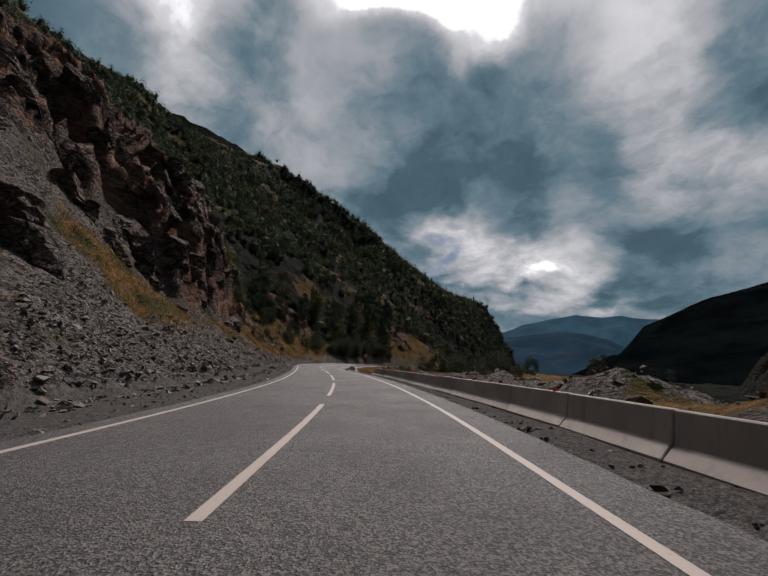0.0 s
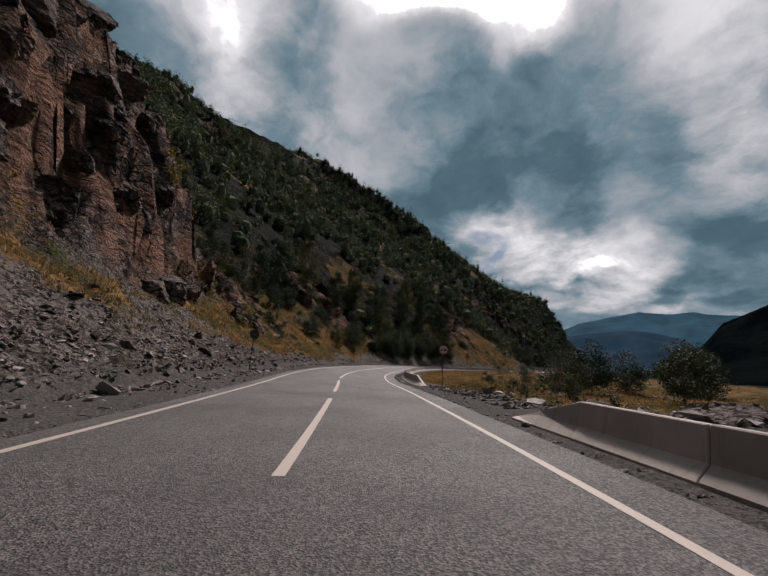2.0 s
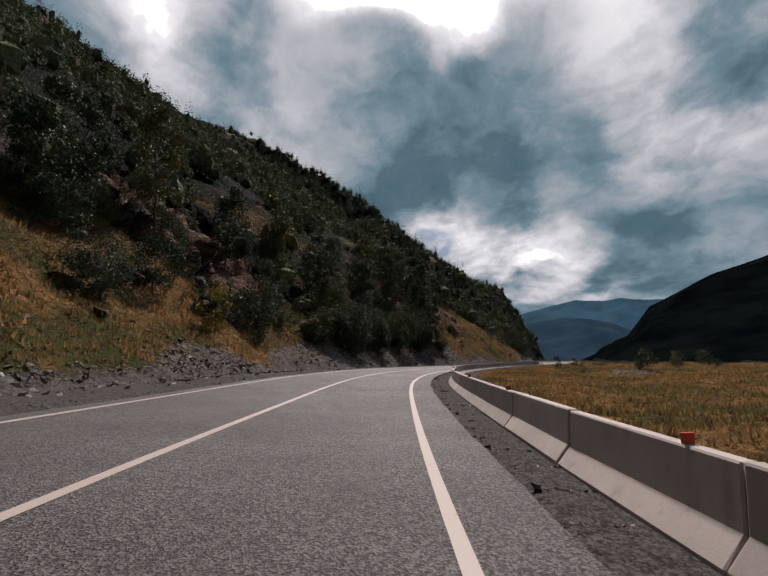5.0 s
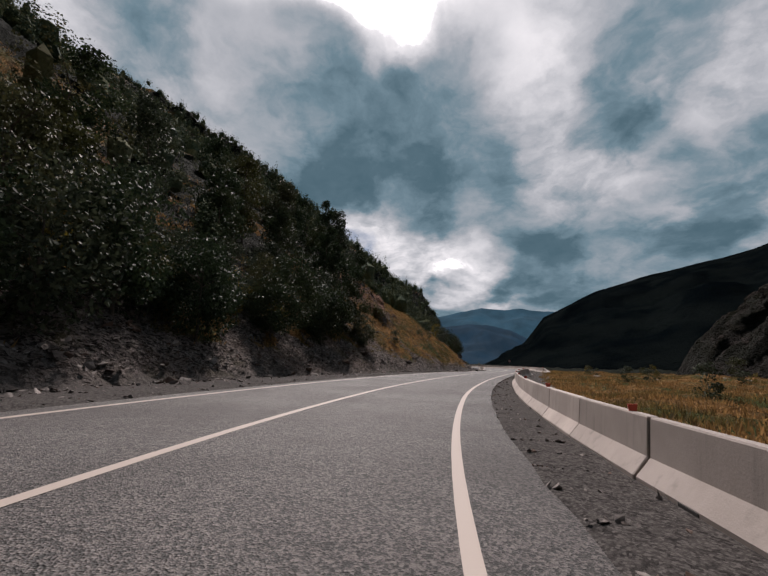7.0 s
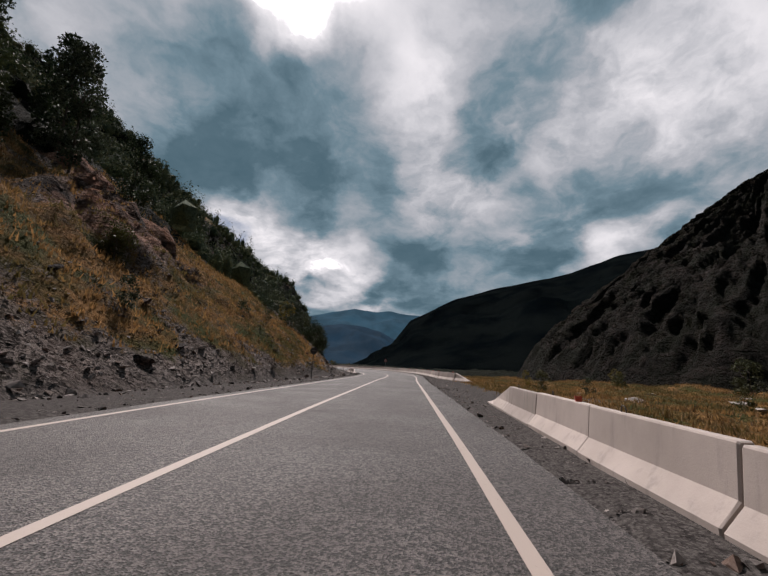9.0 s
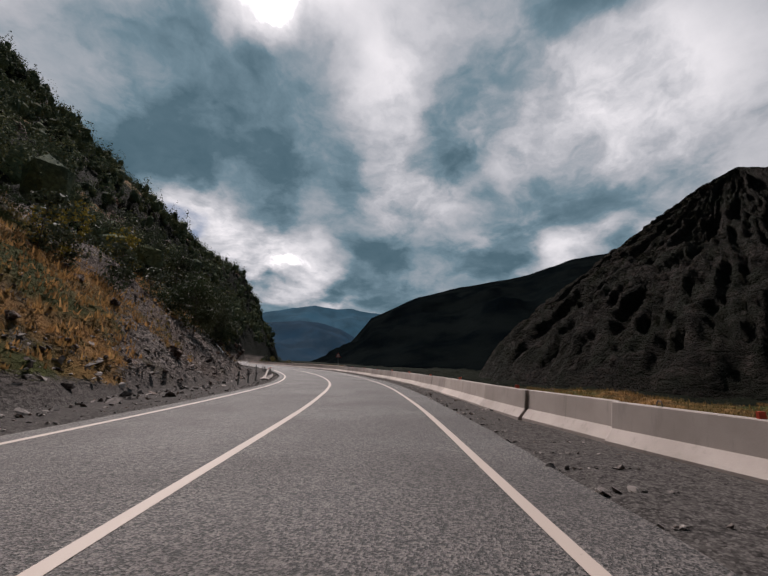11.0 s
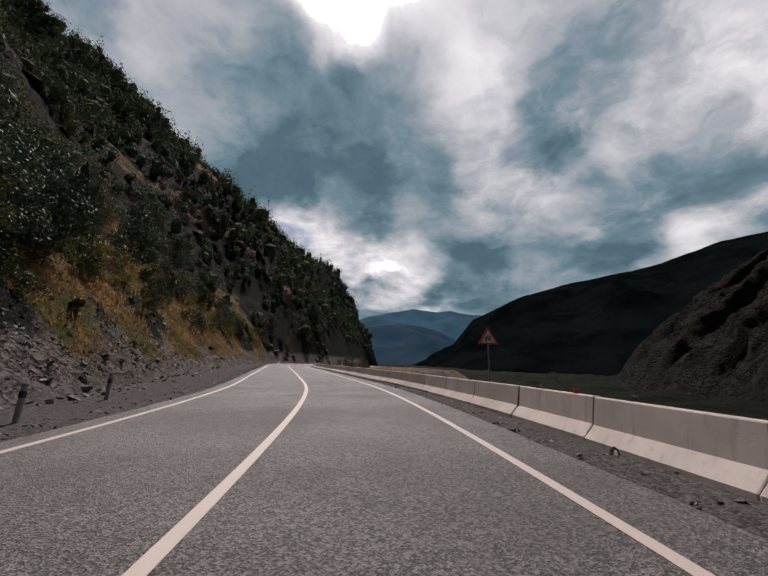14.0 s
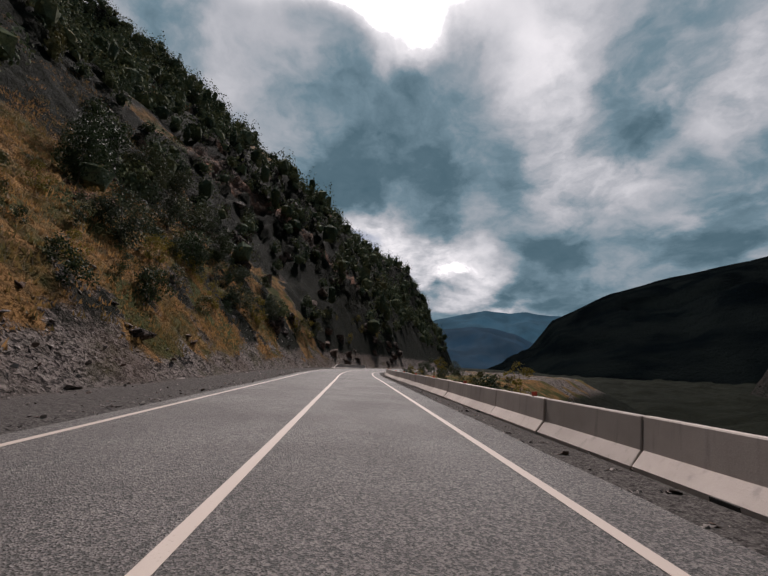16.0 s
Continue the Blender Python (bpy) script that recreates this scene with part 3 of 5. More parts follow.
def terrain(x, y):
    """Height of the land and its cover: grass, bare rock, shaded floor of woods and valley bank."""
    xy = np.stack([x, y], 1)
    i, d, _ = nearest(xy, LINE)
    s = i - ZERO + 0.0
    base = LINE[i, 2] + LINE[i, 3] * np.clip(d, -7, 7)
    j, t, _ = nearest(xy, TOE)
    u = -t
    along = TOE[j, 1]
    # left slope: scree apron, steep rocks, long wooded flank
    v = np.maximum(u, 0.0)
    v = np.maximum(v - np.interp(along, FLANK_BACK_AT, FLANK_BACK) * blend(v, 4, 22), 0.0)
    hill = np.zeros_like(v)
    for lo, hi, grade in FLANK:
        hill += np.interp(along, FLANK_AT, grade) * np.clip(v - lo, 0, hi - lo)
    # a rock buttress that ends in a steep face
    butt = blend(along + wave(x, y, 14, 15.0, 3) * 3, 36, 56) * (1 - blend(along + wave(x, y, 9, 14.0, 3) * 2.5, 71, 76))
    hill += butt * np.interp(v + wave(x, y, 7, 17.0, 3) * 1.1, [9, 12, 15, 20, 24, 35, 45, 75], [0, 7.5, 14.5, 12, 13.5, 10.5, 7.5, 0])
    hill += 2.5 * blend(v, 13, 19) * blend(along + wave(x, y, 14, 15.0, 3) * 3, -15, 15) * (1 - blend(along, 40, 56))
    spur = wave(x, y, 95, 1.0, 3)
    hill += blend(v, 12, 60) * (spur * np.minimum(3.0 + v * 0.02, 7))
    crag = wave(x, y, 17, 2.0, 5)
    rocky = blend(wave(x, y, 60, 3.0, 3) + 0.9 * np.exp(-(((along - 62) / 24) ** 2 + ((v - 24) / 14) ** 2))
                  + 0.9 * np.exp(-(((along - 15) / 34) ** 2 + ((v - 20) / 14) ** 2))
                  + 0.9 * np.exp(-(((along - 84) / 11) ** 2 + ((v - 10) / 5) ** 2)) + 1.4 * butt * blend(v, 6.5, 9) * (1 - blend(v, 17, 30))
                  + 1.1 * blend(along, 330, 380) * np.exp(-((v - 30) / 26) ** 2), 0.25, 0.8) * blend(v, 5, 13)
    ledge = np.abs(crag)
    rough = wave(x, y, 8, 16.0, 5)
    layer = (hill + 0.22 * along + wave(x, y, 11, 18.0, 3) * 1.3) / 1.5
    layer = layer - np.floor(layer)
    hill += rocky * np.where(v < 60, 0.75, 0.0) * (blend(layer, 0.0, 0.3) - layer)
    hill += rocky * (1 - 2.2 * ledge) * 2.6 + blend(v, 3, 11) * (0.45 - np.abs(rough)) * (0.7 + 1.1 * rocky) + blend(v, 2, 9) * crag * 0.7 + blend(v, 0, 4) * wave(x, y, 4.5, 4.0, 4) * 0.28
    # right side: shoulder, meadow, bank down to the river flat
    width = np.interp(s, [-40, 40, 58, 70, 170, 200, 228, 245, 300, 340, 400], [12, 13, 24, 60, 62, 46, 14, 8.5, 9, 26, 40])
    r = np.maximum(d, 0)
    bank = -np.clip((r - width) * 0.55, 0, 15)
    meadow = blend(r, 7.5, 11) * (wave(x, y, 13, 5.0, 4) * 0.32 - 0.25) + blend(r, 7, 9) * wave(x, y, 2.6, 6.0, 3) * 0.08
    mound = 1.1 * np.exp(-(((s - 18) / 34) ** 2)) * np.exp(-((r - 10.5) / 2.6) ** 2)
    right = bank + meadow + mound * (1 + 0.5 * wave(x, y, 5, 7.0, 3)) + blend(r, 250, 900) * 10
    # craggy hill across the valley
    q = np.hypot((x - 660) / 1.0, (y - 350) / 1.15)
    knob = np.clip(1 - q / 330, 0, None)
    knob = 285 * knob**0.92
    right += np.where(q < 330, np.maximum(knob * 0.86 - 14, 0), 0)
    far_side = blend(r, width + 14, width + 40) * (1 - blend(r, 700, 1000))
    right += far_side * (wave(x, y, 60, 23.0, 3) * 3 + wave(x, y, 17, 24.0, 3) * 0.5)
    stony = 0.5 * blend(wave(x, y, 34, 25.0, 4), 0.15, 0.6) * far_side
    rim = np.abs(d)
    deep = -0.30 * (1 - blend(rim, 4.0, 4.8)) - 0.02
    land = np.where(u > 0, hill, np.where(d > 0, right, 0.0))
    gravel = blend(rim, 4.3, 6) * wave(x, y, 3.7, 10.0, 2) * 0.015
    z = base * (1 - blend(rim, 60, 300)) + land + deep + gravel
    # cover
    g = wave(x, y, 26, 11.0, 4)
    shelf = np.exp(-((v - np.interp(along, [345, 353, 375, 388, 406], [44, 41, 36, 28, 19])) / 4.5) ** 2) * blend(along, 325, 345) * (1 - blend(along, 405, 420))
    open_land = (blend(along, 163, 175) * (1 - blend(along, 206, 222)) * blend(v + 2.2 * g, 1.0, 3.2) * (0.6 + 0.4 * blend(wave(x, y, 7, 27.0, 3), -0.5, 0.3)) * (1 - blend(v + 4 * g, 15, 21))
                 + 1.0 * blend(along, 62, 74) * (1 - blend(along, 120, 138)) * blend(v + 1.8 * g, 0.8, 3.0) * (1 - blend(v + 8 * g, 13, 24))
                 + 0.7 * blend(along, 34, 48) * (1 - blend(along, 66, 76)) * blend(v, 2.8, 4.5) * (1 - blend(v, 7.5, 9.5)) * blend(g, -0.6, 0.1)
                 + 0.85 * blend(along, 238, 250) * (1 - blend(along, 345, 365)) * blend(v, 0.1, 1.6) * (1 - blend(v, 13, 22)) * blend(wave(x, y, 15, 19.0, 3), -0.35, 0.2)
                 + 0.9 * blend(wave(x, y, 48, 21.0, 4), 0.42, 0.62) * blend(v, np.interp(along, [250, 300], [20, 45]), np.interp(along, [250, 300], [28, 55])) * blend(along, 60, 90)
                 + 0.9 * blend(along, 136, 146) * (1 - blend(along, 160, 168)) * blend(v, 1.5, 3) * (1 - blend(v, 5, 9)) * blend(wave(x, y, 9, 26.0, 3), -0.3, 0.2)
                 + 0.8 * butt * blend(v, 20, 27) * (1 - blend(v, 50, 75)) + 0.8 * shelf
                 + 1.1 * np.exp(-(((along - 288) / 20) ** 2 + ((v - 9.5) / 4.5) ** 2)) + 1.2 * np.exp(-(((along - 303) / 14) ** 2 + ((v - 16) / 5.5) ** 2)) + 0.7 * np.exp(-(((along - 232) / 8) ** 2 + ((v - 9) / 3) ** 2)))
    open_land = np.clip(open_land, 0, 1)
    grass = np.where(d > 0, blend(r, 7.2, 9.5) * blend(g + 0.2 + 1.45 * blend(s, 56, 68) * (1 - blend(s, 235, 250)) + 1.3 * blend(s, 290, 306) * (1 - blend(s, 352, 368)), 0.3, 0.9),
                     blend(v, 3, 8) * blend(g + 0.25 * blend(along, 40, 75), 0.12, 0.75) * 0.8)
    grass = np.where(u > 0, np.maximum(grass, open_land), grass)
    grass *= np.where(d > 0, 1 - 0.9 * blend(r, width + 2, width + 12), 1 - 0.8 * rocky)
    rock = np.where(u > 0, np.maximum(rocky, 0.3 * blend(v, 9, 20)), np.maximum(blend(knob, 0.5, 20), stony))
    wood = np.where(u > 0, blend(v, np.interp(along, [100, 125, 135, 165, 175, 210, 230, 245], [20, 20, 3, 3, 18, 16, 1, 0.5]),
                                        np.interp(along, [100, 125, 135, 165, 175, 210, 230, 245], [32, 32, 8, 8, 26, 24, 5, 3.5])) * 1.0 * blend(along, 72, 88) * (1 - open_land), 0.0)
    # the treeless bank beyond the meadow takes the same painted shade
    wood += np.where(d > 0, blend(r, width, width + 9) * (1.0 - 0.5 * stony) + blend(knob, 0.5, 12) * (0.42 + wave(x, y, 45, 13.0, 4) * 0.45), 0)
    gravel = (1 - blend(rim, 7.5, 9.5)) * (1 - blend(v, 0, 2.5))
    return z, np.clip(grass, 0, 1), np.clip(rock, 0, 1), np.clip(wood, 0, 1), u, d, s, gravel


def steps(knots):
    """Ascending values: each (start, step) runs to the next start."""
    out = []
    for (a, st), (b, _) in zip(knots, knots[1:]):
        n = max(1, round((b - a) / st))
        out += [a + (b - a) * i / n for i in range(n)]
    return np.array(out + [knots[-1][0]])


def build_ground():
    xs = steps([(-2600, 160), (-900, 40), (-320, 9), (-120, 2.4), (-72, 0.75), (6, 0.9), (40, 2.0), (110, 8), (330, 5), (700, 20), (1000, 60), (1600, 240), (4200, 1)])
    ys = steps([(-600, 60), (-160, 8), (-44, 1.6), (-8, 0.55), (96, 0.85), (352, 2.2), (480, 4), (800, 14), (1300, 70), (2000, 260), (4400, 1)])
    gx, gy = np.meshgrid(xs, ys)
    x, y = gx.ravel(), gy.ravel()
    z, grass, rock, wood, u, *_, gravel = terrain(x, y)
    # steep rock juts out unevenly
    jut = rock * blend(u, 6, 11) * (u < 70)
    x = x + jut * (wave(y, z, 7, 31.0, 3) * 0.9 + wave(y, z * 1.6, 2.6, 32.0, 2) * 0.35)
    y = y + jut * wave(x + z * 0.5, z, 6, 33.0, 3) * 0.6
    nx, ny = len(xs), len(ys)
    a = (np.arange(ny - 1)[:, None] * nx + np.arange(nx - 1)[None, :]).ravel()
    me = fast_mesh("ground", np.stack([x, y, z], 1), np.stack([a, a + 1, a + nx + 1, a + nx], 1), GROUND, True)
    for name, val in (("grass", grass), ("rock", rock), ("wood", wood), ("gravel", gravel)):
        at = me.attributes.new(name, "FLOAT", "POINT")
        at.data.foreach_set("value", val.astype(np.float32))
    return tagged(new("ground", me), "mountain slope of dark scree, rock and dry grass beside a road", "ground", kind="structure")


build_ground()


def strip(name, d0, d1, s0, s1, lift, mat, step=1.0, rag=0.0):
    """A band that follows the road between two offsets."""
    rng = random.Random(5)
    v, f = [], []
    cols = max(2, int((d1 - d0) / 1.0) + 1) if d1 - d0 > 1 else 2
    ss = np.append(np.arange(s0, s1, step), s1)
    for s in ss:
        for c in range(cols):
            d = d0 + (d1 - d0) * c / (cols - 1)
            if rag and c in (0, cols - 1):
                d += rng.uniform(-rag, rag)
            v.append(road_at(s, d, lift))
    for i in range(len(ss) - 1):
        for c in range(cols - 1):
            a = i * cols + c
            f.append((a, a + 1, a + cols + 1, a + cols))
    return mesh(name, v, f, mat, True)


road = tagged(new("road", strip("road", -4.3, 4.7, -44, FAR_END - 2, 0.0, ASPHALT, 1.0, 0.03)),
              "grey asphalt two-lane mountain road with pale lines", "road", kind="structure")
# painted lines, laid on the asphalt
part("edge_line", strip("edge_line", -3.78, -3.63, -44, FAR_END - 3, 0.006, PAINT), road, "pale edge line")
part("edge_line", strip("edge_line", 3.63, 3.78, -44, FAR_END - 3, 0.006, PAINT), road, "pale edge line")
part("centre_line", strip("centre_line", -0.08, 0.08, 66.5, FAR_END - 3, 0.006, PAINT), road, "unbroken pale centre line")
for end in (-37.0, -24.4, -11.8, 0.6, 13.2, 25.8, 38.6, 51.5, 63.8):
    part("centre_dash", strip("centre_dash", -0.08, 0.08, end - 9.3, end, 0.006, PAINT, 1.0), road)


# ---- concrete barriers ----
PROFILE = [(-0.32, 0.0), (-0.32, 0.08), (-0.125, 0.31), (-0.075, 0.79), (-0.06, 0.81), (0.06, 0.81), (0.075, 0.79), (0.125, 0.31), (0.32, 0.08), (0.32, 0.0)]


def barrier_mesh(length, ramp=0, slot=False):
    """A block along y, with its lower face sloped; ramp: 1 falls away at its near end, -1 at its far end."""
    bm = bmesh.new()
    cuts = [-length / 2 + 0.008, -length / 2 + 0.03, -0.22, 0.22, length / 2 - 0.03, length / 2 - 0.008]
    rings = []
    for y in cuts:
        f = (y + length / 2) / length
        f = f if ramp == 1 else 1 - f if ramp == -1 else 1.0
        inset = 0.012 if y in (cuts[0], cuts[-1]) else 0.0
        ring = []
        for x, z in PROFILE:
            zz = z if not ramp else min(z, 0.12 + (0.81 - 0.12) * max(0.0, f))
            ring.append(bm.verts.new((x - math.copysign(inset, x), y, max(0.0, zz - (inset if zz > 0.1 else 0)))))
        rings.append(ring)
    k = len(PROFILE)
    for a, b in zip(rings, rings[1:]):
        for i in range(k - 1):
            bm.faces.new((a[i], a[i + 1], b[i + 1], b[i]))
        bm.faces.new((a[k - 1], a[0], b[0], b[k - 1]))
    bm.faces.new(rings[0])
    bm.faces.new(rings[-1][::-1])
    return bm_mesh("barrier_body", bm, CONCRETE)


BODY = barrier_mesh(3.0)
RAMP_NEAR, RAMP_FAR = barrier_mesh(3.0, 1), barrier_mesh(3.0, -1)
# near-black block on the solid foot, painting the shade inside a drain opening
SLOT = bm_mesh("drain_slot", box_bm(-0.326, -0.2, -0.19, 0.19, 0.0, 0.07), DRAIN_SHADE, 0.01)


def reflector_mesh():
    bm = bmesh.new()
    v = [bm.verts.new(p) for p in ((-0.05, -0.02, 0), (0.05, -0.02, 0), (0.065, -0.01, 0.1), (-0.065, -0.01, 0.1),
                                   (-0.05, 0.03, 0), (0.05, 0.03, 0), (0.065, 0.02, 0.1), (-0.065, 0.02, 0.1))]
    for f in ((0, 1, 2, 3), (5, 4, 7, 6), (4, 0, 3, 7), (1, 5, 6, 2), (3, 2, 6, 7), (4, 5, 1, 0)):
        bm.faces.new([v[i] for i in f])
    return bm_mesh("reflector", bm, REFLECTOR)


def hook_mesh():
    bm = bmesh.new()
    pts = [(0, -0.07, -0.02), (0, -0.07, 0.06), (0, -0.04, 0.1), (0, 0.04, 0.1), (0, 0.07, 0.06), (0, 0.07, -0.02)]
    for a, b in zip(pts, pts[1:]):
        rod_bm(a, b, 0.009, sides=6, bm=bm)
    return bm_mesh("lifting_loop", bm, DARK_POST)


REFLECT, HOOK = reflector_mesh(), hook_mesh()


def barrier_row(s0, s1, d, side, label, start=False, end=False):
    """Blocks end to end along the road; side: 1 right of it, -1 left."""
    count = max(1, round((s1 - s0) / 3.0))
    length = (s1 - s0) / count
    rng = random.Random(int(s0 * 10) + 3)
    for i in range(count):
        s = s0 + (i + 0.5) * length
        off = d(s) if callable(d) else d
        body = RAMP_NEAR if start and i == 0 else RAMP_FAR if end and i == count - 1 else BODY
        a, b = road_at(s - 1.5, d(s - 1.5) if callable(d) else d), road_at(s + 1.5, d(s + 1.5) if callable(d) else d)
        yaw = math.degrees(math.atan2(-(b - a).x, (b - a).y)) + rng.uniform(-0.35, 0.35)
        tilt = math.degrees(math.atan2(b.z - a.z, (b - a).length)) + rng.uniform(-0.12, 0.12)
        p = road_at(s, off, -0.035 + rng.uniform(-0.012, 0.012))
        ob = new("concrete_barrier")
        ob.matrix_basis = pose(p.x + rng.uniform(-0.012, 0.012), p.y, p.z, tilt, 0, yaw)
        ob.scale = (1, (b - a).length / 3.0 * length / 3.0, 1)
        tagged(ob, label if body is BODY else "sloping end block of a grey concrete road barrier", "barrier", "concrete barriers along the road")
        part("body", body, ob)
        if body is BODY and rng.random() < 0.3:
            part("drain_slot", SLOT, ob, "dark block standing for the shade in a drain opening", pose(0, rng.uniform(-0.9, 0.9), 0.004, 0, 0, 0 if side > 0 else 180))
        if body is BODY and i % 2 == 1:
            part("reflector", REFLECT, ob, "small red reflector", pose(0.0, -0.85, 0.808, 0, 0, rng.uniform(-14, 14)))
        if body is BODY and rng.random() < 0.45:
            part("lifting_loop", HOOK, ob, "rusty wire loop", pose(0.02, 0.6, 0.80, rng.uniform(-9, 9), rng.uniform(-12, 12), rng.uniform(-20, 20)))


barrier_row(-42, 48.4, lambda s: float(np.interp(s, [-40, 8, 15, 28, 48], [6.2, 6.1, 5.9, 5.65, 5.65])), 1, "grey concrete road barrier block with sloped foot", end=True)
barrier_row(64.4, 177.4, lambda s: float(np.interp(s, [63, 68, 76, 90, 122, 130, 150, 160, 168, 178], [6.05, 5.9, 5.9, 5.85, 6.15, 6.3, 6.1, 5.8, 5.85, 6.3])), 1,
            "grey concrete road barrier block beside the meadow", start=True, end=True)
barrier_row(199.0, 346.0, lambda s: float(np.interp(s, [199, 204, 209, 215, 250, 258, 280, 340], [8.7, 7.1, 6.3, 6.2, 5.9, 6.0, 5.85, 5.7])), 1,
            "grey concrete road barrier block above the valley", start=True, end=True)
barrier_row(392.0, 410.0, 5.7, 1, "grey concrete road barrier block beyond the bend", start=True, end=True)
barrier_row(231.4, 250.2, -5.25, -1, "grey concrete road barrier block at the foot of the slope", start=True, end=True)
barrier_row(352.0, 370.0, -5.1, -1, "grey concrete road barrier block at the foot of the slope", start=True)


# ---- road signs ----
def disc_bm(r, thick, y, sides=40, hole=0.0):
    bm = bmesh.new()
    ring = [(math.cos(2 * math.pi * i / sides), math.sin(2 * math.pi * i / sides)) for i in range(sides)]
    a = [bm.verts.new((r * c, y, r * s)) for c, s in ring]
    b = [bm.verts.new((r * c, y + thick, r * s)) for c, s in ring]
    if hole:
        c2 = [bm.verts.new((hole * c, y, hole * s)) for c, s in ring]
        d2 = [bm.verts.new((hole * c, y + thick, hole * s)) for c, s in ring]
    for i in range(sides):
        j = (i + 1) % sides
        bm.faces.new((a[i], a[j], b[j], b[i]))
        if hole:
            bm.faces.new((a[j], a[i], c2[i], c2[j]))
            bm.faces.new((b[i], b[j], d2[j], d2[i]))
            bm.faces.new((c2[j], c2[i], d2[i], d2[j]))
    if not hole:
        bm.faces.new(a[::-1])
        bm.faces.new(b)
    return bm


def plate_bm(outline, y, thick):
    bm = bmesh.new()
    a = [bm.verts.new((x, y, z)) for x, z in outline]
    b = [bm.verts.new((x, y + thick, z)) for x, z in outline]
    bm.faces.new(a)
    bm.faces.new(b[::-1])
    for i in range(len(a)):
        j = (i + 1) % len(a)
        bm.faces.new((a[j], a[i], b[i], b[j]))
    return bm


def car_outline(w, h, x):
    return [(x - w, -h), (x + w, -h), (x + w, h * 0.15), (x + w * 0.6, h * 0.25), (x + w * 0.42, h), (x - w * 0.42, h), (x - w * 0.6, h * 0.25), (x - w, h * 0.15)]


def round_sign(at, yaw):
    """No overtaking: white disc, red ring, two cars."""
    ob = new("road_sign")
    ob.matrix_basis = pose(*at, 0, 0.8, yaw)
    tagged(ob, "round white no-overtaking sign with red rim on a thin steel post", "road sign")
    part("post", bm_mesh("post", rod_bm((0, 0.05, -0.3), (0, 0.05, 2.98), 0.032), DARK_POST), ob, "dark steel post")
    face = part("sign_face", bm_mesh("sign_face", disc_bm(0.35, 0.012, 0.0), SIGN_WHITE), ob, "", pose(0, 0, 2.7))
    part("rim", bm_mesh("rim", disc_bm(0.35, 0.006, -0.008, 40, 0.285), SIGN_RED), face, "red rim")
    part("car_mark", bm_mesh("car_mark", plate_bm(car_outline(0.105, 0.07, 0.12), -0.006, 0.004), SIGN_BLACK), face, "black car mark")
    part("car_mark", bm_mesh("car_mark", plate_bm(car_outline(0.105, 0.07, -0.12), -0.006, 0.004), SIGN_RED), face, "red car mark")
    part("bracket", bm_mesh("bracket", box_bm(-0.2, 0.2, 0.013, 0.03, -0.02, 0.02), STEEL), face)


def tri(r, drop=0.0):
    return [(-r * 0.866, -r * 0.5 + drop), (r * 0.866, -r * 0.5 + drop), (0, r + drop)]


def warning_sign(at, yaw):
    """Double bend: white triangle, red border, black bent arrow."""
    ob = new("road_sign")
    ob.matrix_basis = pose(*at, 0, -1.5, yaw)
    tagged(ob, "white triangular double-bend warning sign with red border on a thin post", "road sign")
    part("post", bm_mesh("post", rod_bm((0, 0.05, -1.0), (0, 0.05, 2.9), 0.03), STEEL), ob, "grey steel post")
    face = part("sign_face", bm_mesh("sign_face", plate_bm(tri(0.52), 0.0, 0.012), SIGN_RED, 0.0), ob, "red triangular plate", pose(0, 0, 2.42))
    part("field", bm_mesh("field", plate_bm(tri(0.375), -0.006, 0.005), SIGN_WHITE), face, "white field")
    bm = plate_bm([(-0.125, -0.15), (-0.075, -0.15), (-0.075, 0.06), (-0.125, 0.06)], -0.012, 0.005)
    for o in ([(-0.125, 0.06), (-0.06, 0.085), (0.095, -0.06), (0.06, -0.10)], [(0.055, -0.09), (0.105, -0.09), (0.105, 0.06), (0.055, 0.06)],
              [(0.02, 0.06), (0.14, 0.06), (0.08, 0.15)]):
        a = [bm.verts.new((x, -0.012, z)) for x, z in o]
        b = [bm.verts.new((x, -0.007, z)) for x, z in o]
        bm.faces.new(a)
        bm.faces.new(b[::-1])
        for i in range(len(a)):
            j = (i + 1) % len(a)
            bm.faces.new((a[j], a[i], b[i], b[j]))
    part("arrow", bm_mesh("arrow", bm, SIGN_BLACK), face, "black bent arrow")
    part("bracket", bm_mesh("bracket", box_bm(-0.25, 0.25, 0.013, 0.03, -0.02, 0.02), STEEL), face)


def back_sign(at, yaw):
    """A sign for the other direction, seen from behind."""
    ob = new("road_sign")
    ob.matrix_basis = pose(*at, 0, 2.0, yaw)
    tagged(ob, "back of a round grey metal road sign on a dark post", "road sign")
    part("post", bm_mesh("post", rod_bm((0, 0, -0.4), (0, 0, 2.95), 0.034), DARK_POST), ob)
    face = part("sign_back", bm_mesh("sign_back", disc_bm(0.35, 0.012, 0.04), DARK_POST), ob, "dark round metal plate", pose(0, 0, 2.62))
    part("bracket", bm_mesh("bracket", box_bm(-0.16, 0.16, 0.02, 0.04, -0.02, 0.02), STEEL), face)


def land(x, y):
    return float(terrain(np.array([float(x)]), np.array([float(y)]))[0][0])


round_sign((-11.1, 63.7, land(-11.1, 63.7)), 13)
warning_sign((33.3, 248.8, 0.1), -13)
back_sign((-24.6, 60.1, land(-24.6, 60.1)), 14)
back_sign((-1.3, 189.4, land(-1.3, 189.4)), -24)


